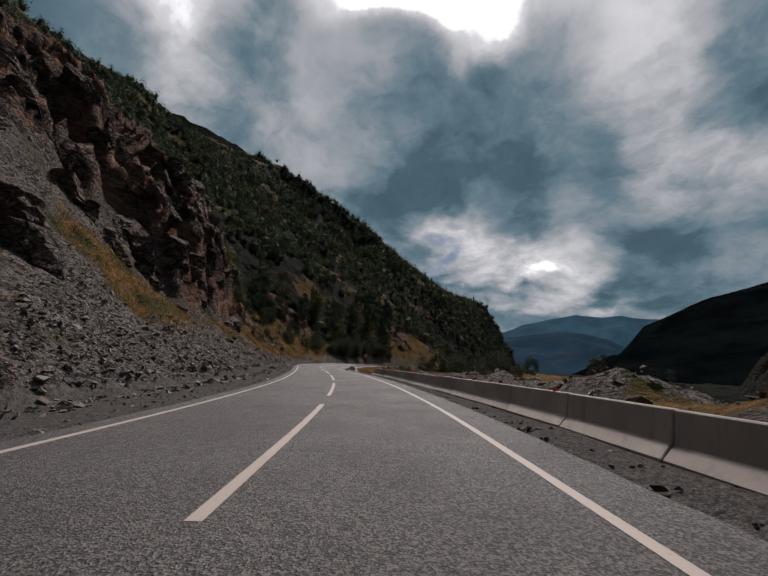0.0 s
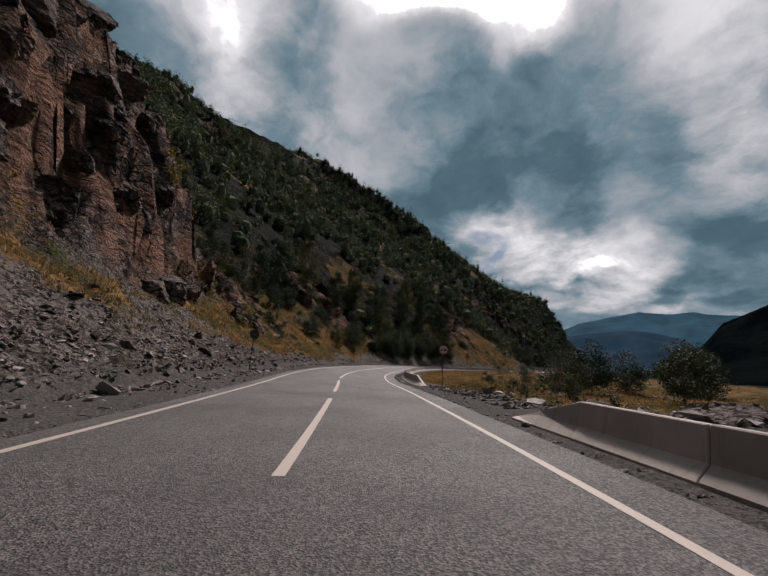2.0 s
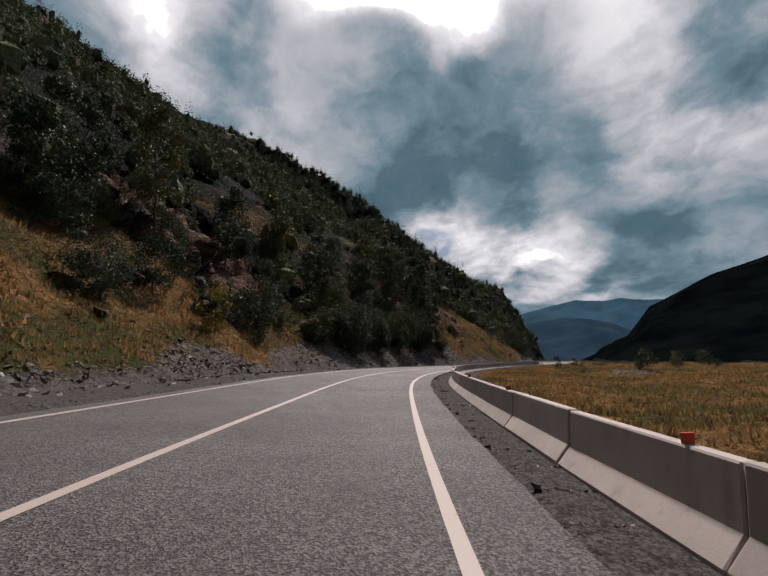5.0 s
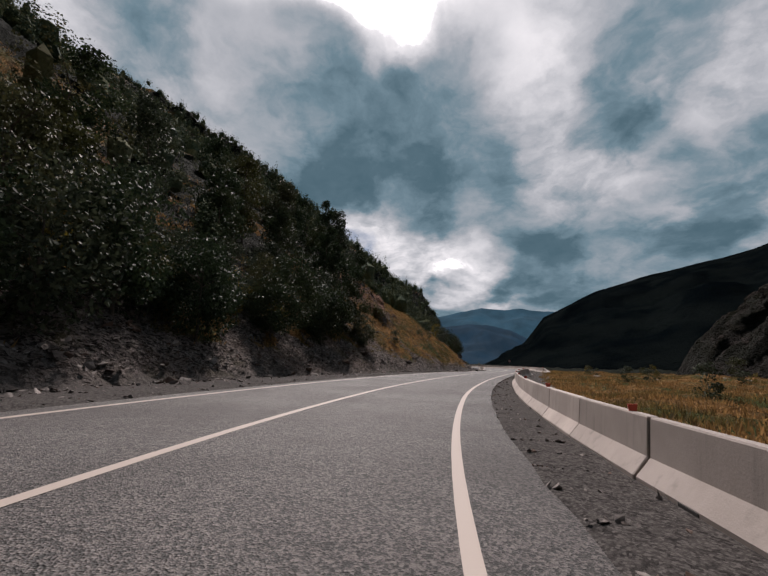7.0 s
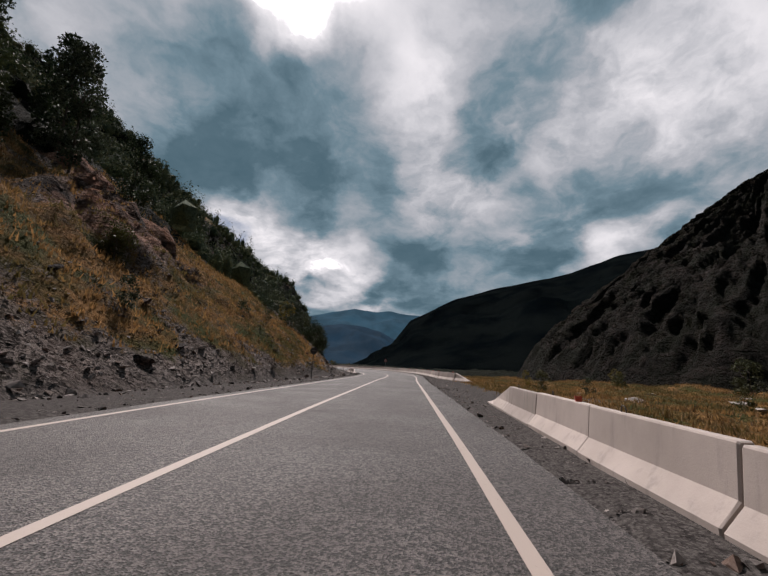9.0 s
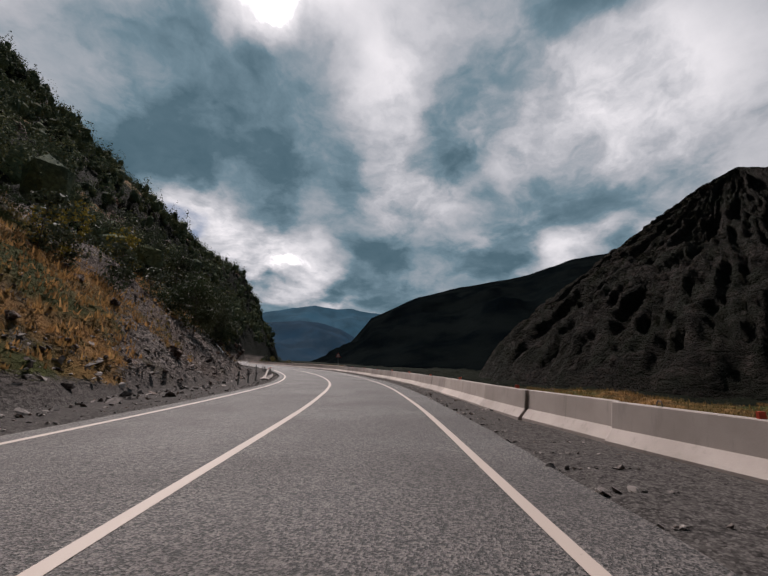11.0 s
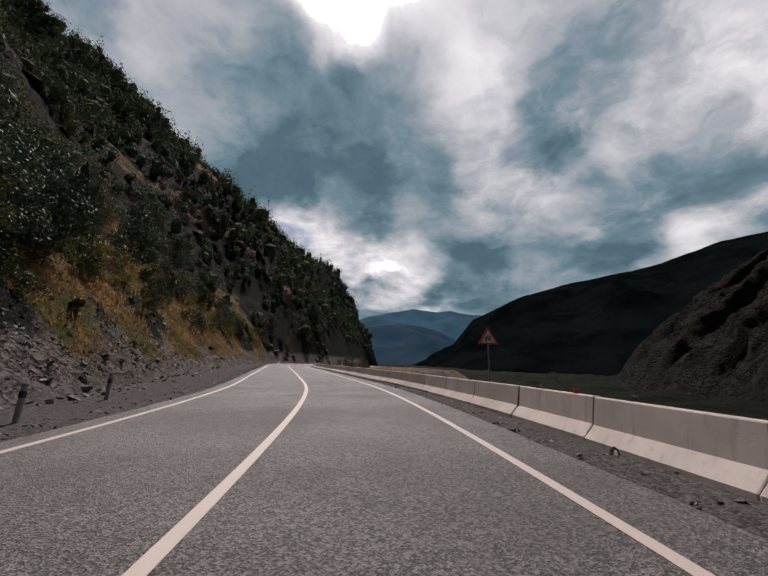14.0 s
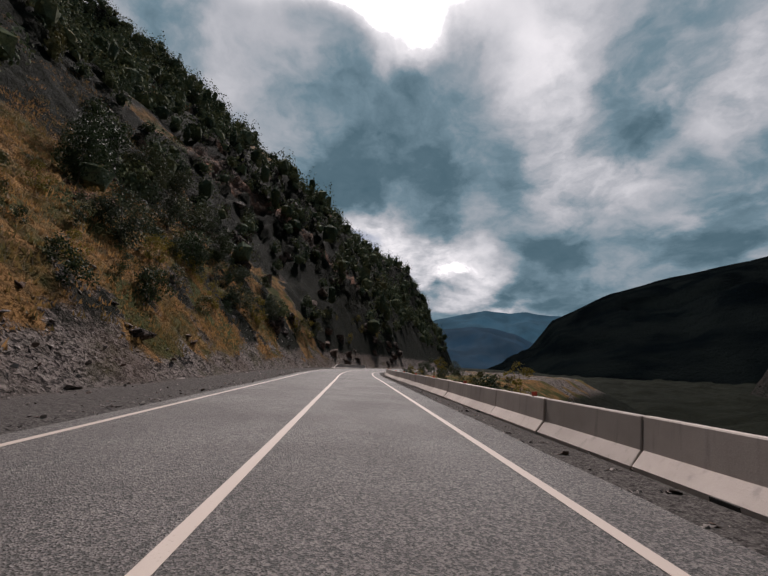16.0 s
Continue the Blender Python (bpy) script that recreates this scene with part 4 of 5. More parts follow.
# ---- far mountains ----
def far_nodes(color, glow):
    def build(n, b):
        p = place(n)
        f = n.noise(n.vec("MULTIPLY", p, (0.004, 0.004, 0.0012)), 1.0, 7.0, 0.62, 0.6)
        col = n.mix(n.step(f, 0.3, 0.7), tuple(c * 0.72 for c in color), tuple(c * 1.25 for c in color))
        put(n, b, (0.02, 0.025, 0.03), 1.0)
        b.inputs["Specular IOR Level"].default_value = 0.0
        # distance haze is put in as blue emission, so the ridges glow by themselves
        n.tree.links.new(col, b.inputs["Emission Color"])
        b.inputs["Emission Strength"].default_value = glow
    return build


def ridge(name, table, dist, depth, foot, mat, rough, label):
    """A distant mountain: its skyline by azimuth and elevation, seen from the middle of the road's valley."""
    eye = Vector((5, 150, 1.5))
    az = np.linspace(table[0][0], table[-1][0], 260)
    el = np.interp(az, [t[0] for t in table], [t[1] for t in table])
    az = az - FAR_TURN
    rows = 26
    v = []
    for r in range(rows):
        f = r / (rows - 1)
        g = dist - depth * (1 - f) * 0.9
        for i, (a, e) in enumerate(zip(az, el)):
            top = dist * math.tan(radians(e)) + 1.5
            x, y = eye.x + math.sin(radians(a)) * g, eye.y + math.cos(radians(a)) * g
            q = Vector((x, y, 0)) / rough
            w = noise.fractal(q, 1.0, 2.1, 5) * rough * 0.22 * math.sin(math.pi * min(1, f * 0.97)) + noise.fractal(q * 3, 1, 2, 3) * rough * 0.012
            v.append((x, y, foot + (top - foot) * f**0.9 + w))
    n = len(az)
    f = [(r * n + i, r * n + i + 1, (r + 1) * n + i + 1, (r + 1) * n + i) for r in range(rows - 1) for i in range(n - 1)]
    return tagged(new(name, mesh(name, v, f, mat, True)), label, "mountain", kind="structure")


# haze tones of the two far ridges, given as glow colour
FAR_HAZE = material("far_haze", far_nodes((0.022, 0.058, 0.085), 1.0))
NEAR_HAZE = material("near_haze", far_nodes((0.008, 0.024, 0.042), 1.0))


def slope_nodes(n, b):
    p = place(n)
    f = n.noise(p, 0.006, 7.0, 0.62)
    g = n.noise(p, 0.03, 6.0, 0.65)
    # the shade of this backlit flank is put into its near-black colours
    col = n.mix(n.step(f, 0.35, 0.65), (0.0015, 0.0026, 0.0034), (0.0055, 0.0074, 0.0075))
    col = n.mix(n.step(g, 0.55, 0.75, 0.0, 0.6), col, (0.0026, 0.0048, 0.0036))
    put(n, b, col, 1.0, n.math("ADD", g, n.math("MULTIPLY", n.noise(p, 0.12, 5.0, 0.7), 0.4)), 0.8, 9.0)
    b.inputs["Specular IOR Level"].default_value = 0.0


SHADED_SLOPE = material("shaded_slope", slope_nodes)
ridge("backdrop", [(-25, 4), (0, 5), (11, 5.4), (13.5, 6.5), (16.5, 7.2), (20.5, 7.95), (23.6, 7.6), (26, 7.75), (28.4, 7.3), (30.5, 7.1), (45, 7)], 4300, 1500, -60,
      FAR_HAZE, 420, "far mountain ridge under cloud, glowing in haze blue")
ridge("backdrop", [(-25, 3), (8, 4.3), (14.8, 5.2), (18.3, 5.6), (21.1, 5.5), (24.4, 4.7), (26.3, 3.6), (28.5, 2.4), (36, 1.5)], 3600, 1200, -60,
      NEAR_HAZE, 300, "wooded ridge in the valley, glowing in dark haze blue")
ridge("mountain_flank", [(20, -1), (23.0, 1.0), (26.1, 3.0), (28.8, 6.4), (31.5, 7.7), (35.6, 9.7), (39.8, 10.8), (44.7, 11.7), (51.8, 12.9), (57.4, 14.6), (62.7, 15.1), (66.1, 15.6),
                         (80, 17), (100, 19), (140, 16)], 2700, 2000, -30, SHADED_SLOPE, 260, "green mountain flank across the valley, coloured near black as in shade")


# ---- craggy hill across the valley ----
def crag_nodes(n, b):
    p = place(n)
    col, cracks = rock_tone(n, p, 14.0)
    fine, cracks2 = rock_tone(n, p, 3.5)
    col = n.mix(0.5, col, fine)
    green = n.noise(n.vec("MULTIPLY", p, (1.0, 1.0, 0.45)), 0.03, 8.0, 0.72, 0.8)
    # rock tone cut to a quarter and dark green mixed in to darken the hill
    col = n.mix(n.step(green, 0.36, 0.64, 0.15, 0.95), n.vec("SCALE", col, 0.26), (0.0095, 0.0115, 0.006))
    put(n, b, col, 0.95, n.math("ADD", cracks, n.math("MULTIPLY", cracks2, 0.35)), 1.0, 5.0)
    b.inputs["Specular IOR Level"].default_value = 0.1


def crag():
    rows, cols = 105, 330
    v = []
    for r in range(rows):
        q = r / (rows - 1)
        for c in range(cols):
            a = radians(95 + 200 * c / (cols - 1))
            k = 1 - q
            x, y, z = 660 + math.cos(a) * 330 * q, 350 + math.sin(a) * 380 * q, 285 * k**0.92 - 6 - 22 * q**9
            p = Vector((x, y, z))
            w = 12 - abs(noise.fractal(Vector((a * 6.5, q * 2.4, 0.3)), 0.9, 2.1, 5)) * 38 - abs(noise.fractal(Vector((a * 23 + q * 4, q * 9, 2.0)), 0.8, 2.1, 4)) * 10
            h = (z + 0.35 * y + noise.noise(p / 40) * 14) / 17
            w += (0.5 - (h - math.floor(h))) * 3.0 + noise.noise(p / 9) * 1.4
            w *= 0.85 * min(1, k * 8) * min(1, q * 6 + 0.2)
            out = Vector((math.cos(a) * 0.62, math.sin(a) * 0.62, 0.78))
            v.append(p + out * w)
    f = [(r * cols + c, r * cols + c + 1, (r + 1) * cols + c + 1, (r + 1) * cols + c) for r in range(rows - 1) for c in range(cols - 1)]
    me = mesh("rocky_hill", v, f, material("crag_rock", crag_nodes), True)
    hill = new("rocky_hill", me)
    hill.matrix_basis = Matrix.Translation((5, 150, 0)) @ pose(0, 0, 0, 0, 0, FAR_TURN) @ Matrix.Translation((-5, -150, 0))
    tagged(hill, "dark craggy rock hill across the valley", "hill", kind="structure")


crag()


# ---- plants ----
def clump(rng, centre, radius, count, size, squash=0.8):
    """Leaf cards spread through a ball: corners and quads."""
    u = rng.normal(size=(count, 3))
    u /= np.linalg.norm(u, axis=1)[:, None]
    r = radius * rng.uniform(0.45, 1.0, (count, 1)) ** 0.6
    c = centre + u * r * np.array([1, 1, squash])
    a = rng.normal(size=(count, 3))
    a /= np.linalg.norm(a, axis=1)[:, None]
    b = np.cross(a, u + rng.normal(size=(count, 3)) * 0.5)
    b /= np.linalg.norm(b, axis=1)[:, None] + 1e-6
    s = size * rng.uniform(0.6, 1.3, (count, 1))
    v = np.stack([c - a * s, c + b * s * 0.55, c + a * s, c - b * s * 0.55], 1).reshape(-1, 3)
    return v


def canopy(rng, centre, wide, tall, count, leaf):
    """The leafy shell of one crown, lumpy, its leaves turned outwards."""
    u = rng.normal(size=(count, 3))
    u[:, 2] = np.abs(u[:, 2] + 0.25) - 0.25
    u /= np.linalg.norm(u, axis=1)[:, None]
    lump = rng.normal(size=(7, 3))
    lump /= np.linalg.norm(lump, axis=1)[:, None]
    swell = 0.72 + 0.38 * np.max(u @ lump.T, axis=1)[:, None] + rng.uniform(-0.12, 0.12, (count, 1))
    c = centre + u * swell * np.array([wide, wide, tall])
    face = u + rng.normal(size=(count, 3)) * 0.38
    a = np.cross(face, rng.normal(size=(count, 3)))
    a /= np.linalg.norm(a, axis=1)[:, None] + 1e-6
    b = np.cross(face, a)
    b /= np.linalg.norm(b, axis=1)[:, None] + 1e-6
    s = leaf * rng.uniform(0.6, 1.25, (count, 1))
    return np.stack([c - a * s, c + b * s * 0.85, c + a * s, c - b * s * 0.85], 1).reshape(-1, 3)


def quads(v):
    return np.arange(len(v)).reshape(-1, 4)


def crown_mesh(seed, height, spread, base, count, size, mat, lumps=14):
    """A crown of many uneven leaf masses with gaps between them."""
    rng = np.random.RandomState(seed)
    vs = []
    for i in range(lumps):
        f = rng.uniform(0, 1)
        z = base + (height - base) * f
        wide = spread * math.sin(math.pi * (0.18 + 0.74 * f)) * rng.uniform(0.35, 0.95)
        a = rng.uniform(0, 2 * np.pi)
        c = np.array([math.cos(a) * wide, math.sin(a) * wide, z])
        vs.append(clump(rng, c, spread * rng.uniform(0.28, 0.5), count // lumps, size))
    v = np.vstack(vs)
    return fast_mesh("crown", v, quads(v), mat)


def trunk_mesh(seed, height, spread, r):
    rng = random.Random(seed)
    bm = bmesh.new()
    p, pts = Vector((0, 0, -0.5)), []
    for i in range(6):
        pts.append(p.copy())
        p = p + Vector((rng.uniform(-0.12, 0.12) * height / 6, rng.uniform(-0.12, 0.12) * height / 6, (height * 0.8 + 0.5) / 5))
    for i in range(5):
        rod_bm(pts[i], pts[i + 1], r * (1 - i * 0.17), r * (1 - (i + 1) * 0.17), 8, bm)
    for i in range(9):
        k = rng.randint(1, 4)
        a = rng.uniform(0, 6.28)
        q = pts[k].lerp(pts[k + 1] if k < 5 else pts[k], rng.random())
        e = q + Vector((math.cos(a) * spread * 0.7, math.sin(a) * spread * 0.7, height * rng.uniform(0.08, 0.22)))
        rod_bm(q, e, r * 0.34, r * 0.08, 5, bm)
    return bm_mesh("trunk", bm, BARK)


def tree_kind(name, label, category, seed, height, spread, base, count, size, mat, r, lumps=16):
    return (name, label, category, trunk_mesh(seed, height, spread, r), crown_mesh(seed, height, spread, base, count, size, mat, lumps))


TALL = [tree_kind("tree", "slender dark green birch-like tree on the slope", "tree", 11 + i, 9.0 + i, 2.2 + 0.2 * i, 0.7, 5800, 0.13, m, 0.13, 38)
        for i, m in enumerate((LEAF, LEAF, LEAF_GREY))]
ROUND = [tree_kind("tree", "low broad leafy tree with silvery green leaves", "tree", 31 + i, 4.8 + 0.6 * i, 2.4, 0.3, 5000, 0.105, m, 0.1, 30)
         for i, m in enumerate((LEAF_GREY, LEAF, LEAF_GREY))]
BUSH = [tree_kind("bush", "small dense green roadside bush", "bush", 51 + i, 1.7 + 0.3 * i, 1.05, 0.15, 700, 0.085, m, 0.035, 12)
        for i, m in enumerate((LEAF, LEAF_GREY, LEAF_YELLOW))]


def plant(kind, x, y, scale, rng, group):
    name, label, category, trunk, crown = kind
    if x < np.interp(y, LINE[:, 1], LINE[:, 0]):
        x += float(np.interp(y, [0, 75, 110, 150, 175, 186, 205, 230, 280, 340], [0, -1, -1.5, -2.2, -2.6, -2.8, -2, -1.5, -2.5, -3]))
    ob = new(name)
    z = land(x, y)
    ob.matrix_basis = pose(x, y, z, rng.uniform(-4, 4), rng.uniform(-4, 4), rng.uniform(0, 360))
    ob.scale = (scale * rng.uniform(0.9, 1.1), scale * rng.uniform(0.9, 1.1), scale * rng.uniform(0.9, 1.15))
    tagged(ob, label, category, group)
    part("trunk", trunk, ob)
    part("crown", crown, ob)


rng = random.Random(3)
# trees at the inner side of the bend: big ones first
for x, y, s, k in [(-24, 186, 1.1, 0), (-27, 191, 1.2, 1), (-21, 194, 1.1, 2), (-30, 184, 1.15, 1), (-24, 199, 1.25, 0), (-29, 177, 1.0, 2), (-33, 171, 1.1, 1), (-28, 169, 0.95, 0),
                   (-34, 163, 1.0, 1), (-31, 156, 0.9, 0), (-38, 156, 1.1, 2), (-40, 148, 1.15, 1), (-36, 143, 0.9, 0), (-43, 138, 1.1, 1), (-45, 128, 1.1, 0), (-49, 120, 1.1, 2),
                   (-52, 110, 1.2, 1), (-50, 100, 1.0, 0), (-55, 116, 1.2, 1), (-33, 199, 1.2, 0), (-18, 203, 0.9, 1), (-36, 178, 1.2, 0), (-18, 170, 0.75, 1), (-20.5, 172.5, 0.95, 0), (-19.8, 166, 0.8, 1), (-22.5, 177, 1.0, 0)]:
    plant(TALL[k], x, y, s, rng, "tall trees on the slope")
for x, y, s, k in [(-31, 141.5, 0.95, 0), (-33.2, 137, 1.0, 2), (-30, 146, 0.85, 0), (-28, 150, 0.8, 2), (-26.5, 154, 0.85, 0), (-33, 131, 0.8, 1), (-22.5, 160, 0.75, 0), (-25, 163, 1.0, 1),
                   (-22, 168, 0.9, 0), (-36.5, 120, 1.0, 0), (-38, 126, 0.9, 2), (-33, 146, 0.8, 1), (-28.4, 164, 0.9, 0), (-42, 112, 0.9, 1), (-46, 100, 1.0, 1), (-48, 92, 0.8, 0), (-20.5, 166, 0.75, 2),
                   (-40, 105, 0.8, 0), (15.2, 249, 0.9, 1), (13.6, 252.5, 1.0, 0), (11.5, 246, 1.1, 1), (8.5, 243, 1.2, 2), (13.8, 258, 0.9, 1), (10.5, 256, 1.2, 0), (6.5, 250, 1.3, 1),
                   (4.5, 241, 1.1, 0), (3.5, 257, 1.3, 2), (8.5, 264, 1.2, 1), (0, 249, 1.3, 0), (-4.5, 259, 1.3, 1), (4, 268, 1.2, 0), (11, 269, 0.8, 2), (13.3, 281.5, 0.8, 1),
                   (8.6, 284.5, 1.0, 1), (11.2, 299, 0.9, 0), (4.8, 302, 1.0, 1), (5, 318.5, 1.3, 2), (1.6, 292, 1.1, 0), (11.8, 311, 0.8, 1), (14.8, 321, 0.8, 2), (0, 310, 1.3, 1),
                   (-3, 326, 1.3, 0), (8, 330, 1.1, 1), (2, 279, 1.1, 2), (16.5, 333, 0.8, 0), (-2, 272, 1.2, 1), (2.5, 335, 1.2, 0)]:
    plant(ROUND[k], x, y, s, rng, "leafy trees on the slope")
for x, y, s, k in [(-34.5, 75, 1.0, 2), (-38, 64, 1.3, 2), (-36, 86, 0.9, 1), (-39, 87, 1.1, 0), (-33, 128, 0.9, 0), (-29, 143, 1.0, 1), (-25, 152, 0.9, 0), (-21.5, 158, 0.9, 1), (-19.5, 167, 1.2, 0),
                   (-13.9, 183.7, 1.3, 0), (-12, 178, 0.8, 1), (-5, 196, 0.8, 0), (-2, 204, 0.7, 1), (1, 212, 0.9, 2), (0, 219, 1.1, 0), (4, 224, 1.2, 1), (7, 232, 1.1, 0), (14, 263, 0.9, 0),
                   (14.5, 274, 0.7, 1), (14.2, 290, 0.8, 2), (13.8, 304, 0.9, 1), (15.5, 313, 0.8, 0), (0, 125.4, 1.1, 0), (-2.7, 91.3, 1.0, 0),
                   (-4, 66, 1.0, 0), (-1.5, 71, 1.6, 0), (1, 74, 1.9, 1), (3.4, 89.5, 1.7, 0), (5, 78, 1.9, 0), (8, 72, 2.0, 0), (12, 80, 2.2, 1), (16, 92, 2.4, 0), (4, 64, 1.6, 1),
                   (6, 92, 1.6, 1), (-8, 84, 0.6, 1), (22, 104, 2.0, 0), (28, 118, 2.2, 1), (18, 100, 1.9, 0), (24, 133, 1.2, 0), (13, 136, 0.7, 0), (9, 158, 0.7, 1), (27, 160, 1.3, 0),
                   (34, 172, 1.4, 1), (41, 340, 1.2, 0), (45, 352, 1.4, 1), (49, 347, 1.5, 0), (42, 330, 1.3, 1), (46, 360, 1.3, 0), (40, 322, 1.0, 2)]:
    plant(BUSH[k] if s < 1.5 else ROUND[k], x, y, s if s < 1.5 else s * 0.44, rng, "bushes")


for lo, hi, u0, u1, count in ((112, 166, 1.5, 9, 60), (70, 118, 6, 14, 10), (206, 244, 4, 11, 16), (244, 345, 0.8, 10, 84), (345, 430, 0.5, 6, 30)):
    for _ in range(count):
        y, u = rng.uniform(lo, hi), rng.uniform(u0, u1)
        j = int(np.argmin(abs(TOE[:260, 1] - y)))
        t = TOE[j + 1] - TOE[j]
        t = t / np.linalg.norm(t)
        plant(BUSH[rng.choice((0, 0, 1, 1, 2))], TOE[j, 0] - t[1] * u, TOE[j, 1] + t[0] * u, rng.uniform(0.5, 1.5), rng, "bushes")


for _ in range(26):
    y, u = rng.uniform(78, 122), rng.uniform(13, 30)
    j = int(np.argmin(abs(TOE[:260, 1] - y)))
    t = TOE[j + 1] - TOE[j]
    t = t / np.linalg.norm(t)
    plant(ROUND[rng.choice((0, 1, 2))], TOE[j, 0] - t[1] * u, TOE[j, 1] + t[0] * u, rng.uniform(0.5, 0.95), rng, "leafy trees on the slope")
# broad shrubs that hang down to the foot of the slope
for y, u, size in ((133, 2.2, 0.9), (136.5, 1.6, 1.1), (139.5, 2.4, 1.15), (142.5, 1.4, 0.95), (146, 2.2, 0.9), (151, 1.8, 0.8), (155, 3.0, 1.1), (158.5, 2.0, 0.85), (162, 3.2, 1.0), (166, 2.2, 0.75),
                   (226, 3.5, 0.9), (238, 3.0, 1.0), (244, 2.5, 1.1), (248, 4.0, 1.2), (254, 4.5, 1.0)):
    j = int(np.argmin(abs(TOE[:260, 1] - y)))
    plant(ROUND[rng.choice((0, 1, 1))], TOE[j, 0] - u + 1.0, TOE[j, 1], size, rng, "leafy trees on the slope")
# scrub beyond the barrier, weeds by the round sign, shrubs on the meadow
for s0, s1, d0, d1, count, small, large in ((298, 352, 7.6, 13, 26, 0.3, 0.7), (52, 64, 9.0, 14, 14, 0.3, 0.6), (120, 205, 14, 44, 20, 0.35, 0.9), (8, 46, 8.5, 13, 14, 0.15, 0.32)):
    for _ in range(count):
        p = road_at(rng.uniform(s0, s1), rng.uniform(d0, d1))
        plant(BUSH[rng.choice((0, 1, 1, 2))], p.x, p.y, rng.uniform(small, large), rng, "bushes")


def core_shape(seed, cuts):
    """The lumpy leaf mass inside a crown, open below."""
    bm = bmesh.new()
    bmesh.ops.create_icosphere(bm, subdivisions=cuts, radius=1.0)
    off = Vector((seed * 3.1, seed * 1.7, seed * 0.9))
    for v in bm.verts:
        k = 0.86 + 0.5 * noise.fractal(v.co * 1.5 + off, 0.8, 2.2, 3)
        v.co = v.co * max(0.5, k)
    bm.verts.index_update()
    v = np.array([q.co[:] for q in bm.verts])
    f = np.array([[q.index for q in face.verts] for face in bm.faces if face.calc_center_median().z > -0.55])
    bm.free()
    return v, f


def forest():
    """Low woods that cover the flank: one sheet of leaf masses."""
    r = np.random.RandomState(8)
    n = 15500
    x, y = r.uniform(-330, 140, n), r.uniform(10, 740, n)
    z, grass, rock, wood, u, d, s, _ = terrain(x, y)
    start = np.interp(y, [0, 60, 76, 84, 130, 140, 165, 175, 205, 222, 232, 260, 275, 340, 400], [40, 38, 32, 18, 16, 3.5, 3.5, 17, 16, 12, 4, 3, 4, 4, 5])
    dens = blend(u, start, start + 6) * (1 - 0.9 * blend(wave(x, y, 48, 21.0, 4), 0.42, 0.6)) * (1 - 0.5 * rock * (u < 60)) * (1 - 0.9 * blend(grass, 0.25, 0.6) * (u < 70)) * np.where(u > 260, 0.5, 1)
    far = np.hypot(d, np.maximum(0, y - 268))
    keep = (r.uniform(0, 1, n) < dens) & (u > 2.5)
    x, y, z, far, u = x[keep], y[keep], z[keep], far[keep], u[keep]
    cores = [core_shape(60 + k, 1) for k in range(6)]
    vs, fs, base = [], [], 0
    for i in range(len(x)):
        size = (0.9 + 2.3 * r.uniform() ** 1.6) * (1.6 if far[i] > 120 else 1.2)
        tall = size * r.uniform(0.9, 1.7)
        if r.uniform() < 0.25:
            size, tall = size * 0.6, tall * 1.4
        cnt, leaf = (420, 0.13) if far[i] < 32 else (260, 0.17) if far[i] < 55 else (120, 0.27) if far[i] < 120 else (64, 0.46)
        mid = np.array([x[i], y[i], z[i] + tall * 0.62])
        core_v, core_f = cores[i % 6]
        a = r.uniform(0, 6.28)
        turn = np.array([[math.cos(a), math.sin(a), 0], [-math.sin(a), math.cos(a), 0], [0, 0, 1]])
        vs.append(core_v @ turn * [size * 0.66, size * 0.66, tall * 0.7] + mid)
        fs.append(core_f + base)
        base += len(core_v)
        w = canopy(r, mid, size * 1.02, tall * 1.04, cnt, leaf)
        vs.append(w)
        q = quads(w) + base
        fs.append(np.vstack([q[:, [0, 1, 2]], q[:, [0, 2, 3]]]))
        base += len(w)
    ob = new("forest", fast_mesh("forest", np.vstack(vs), np.vstack(fs), LEAF_WOOD))
    tagged(ob, "dense low green woodland on the mountain flank", "forest", kind="stuff")


forest()


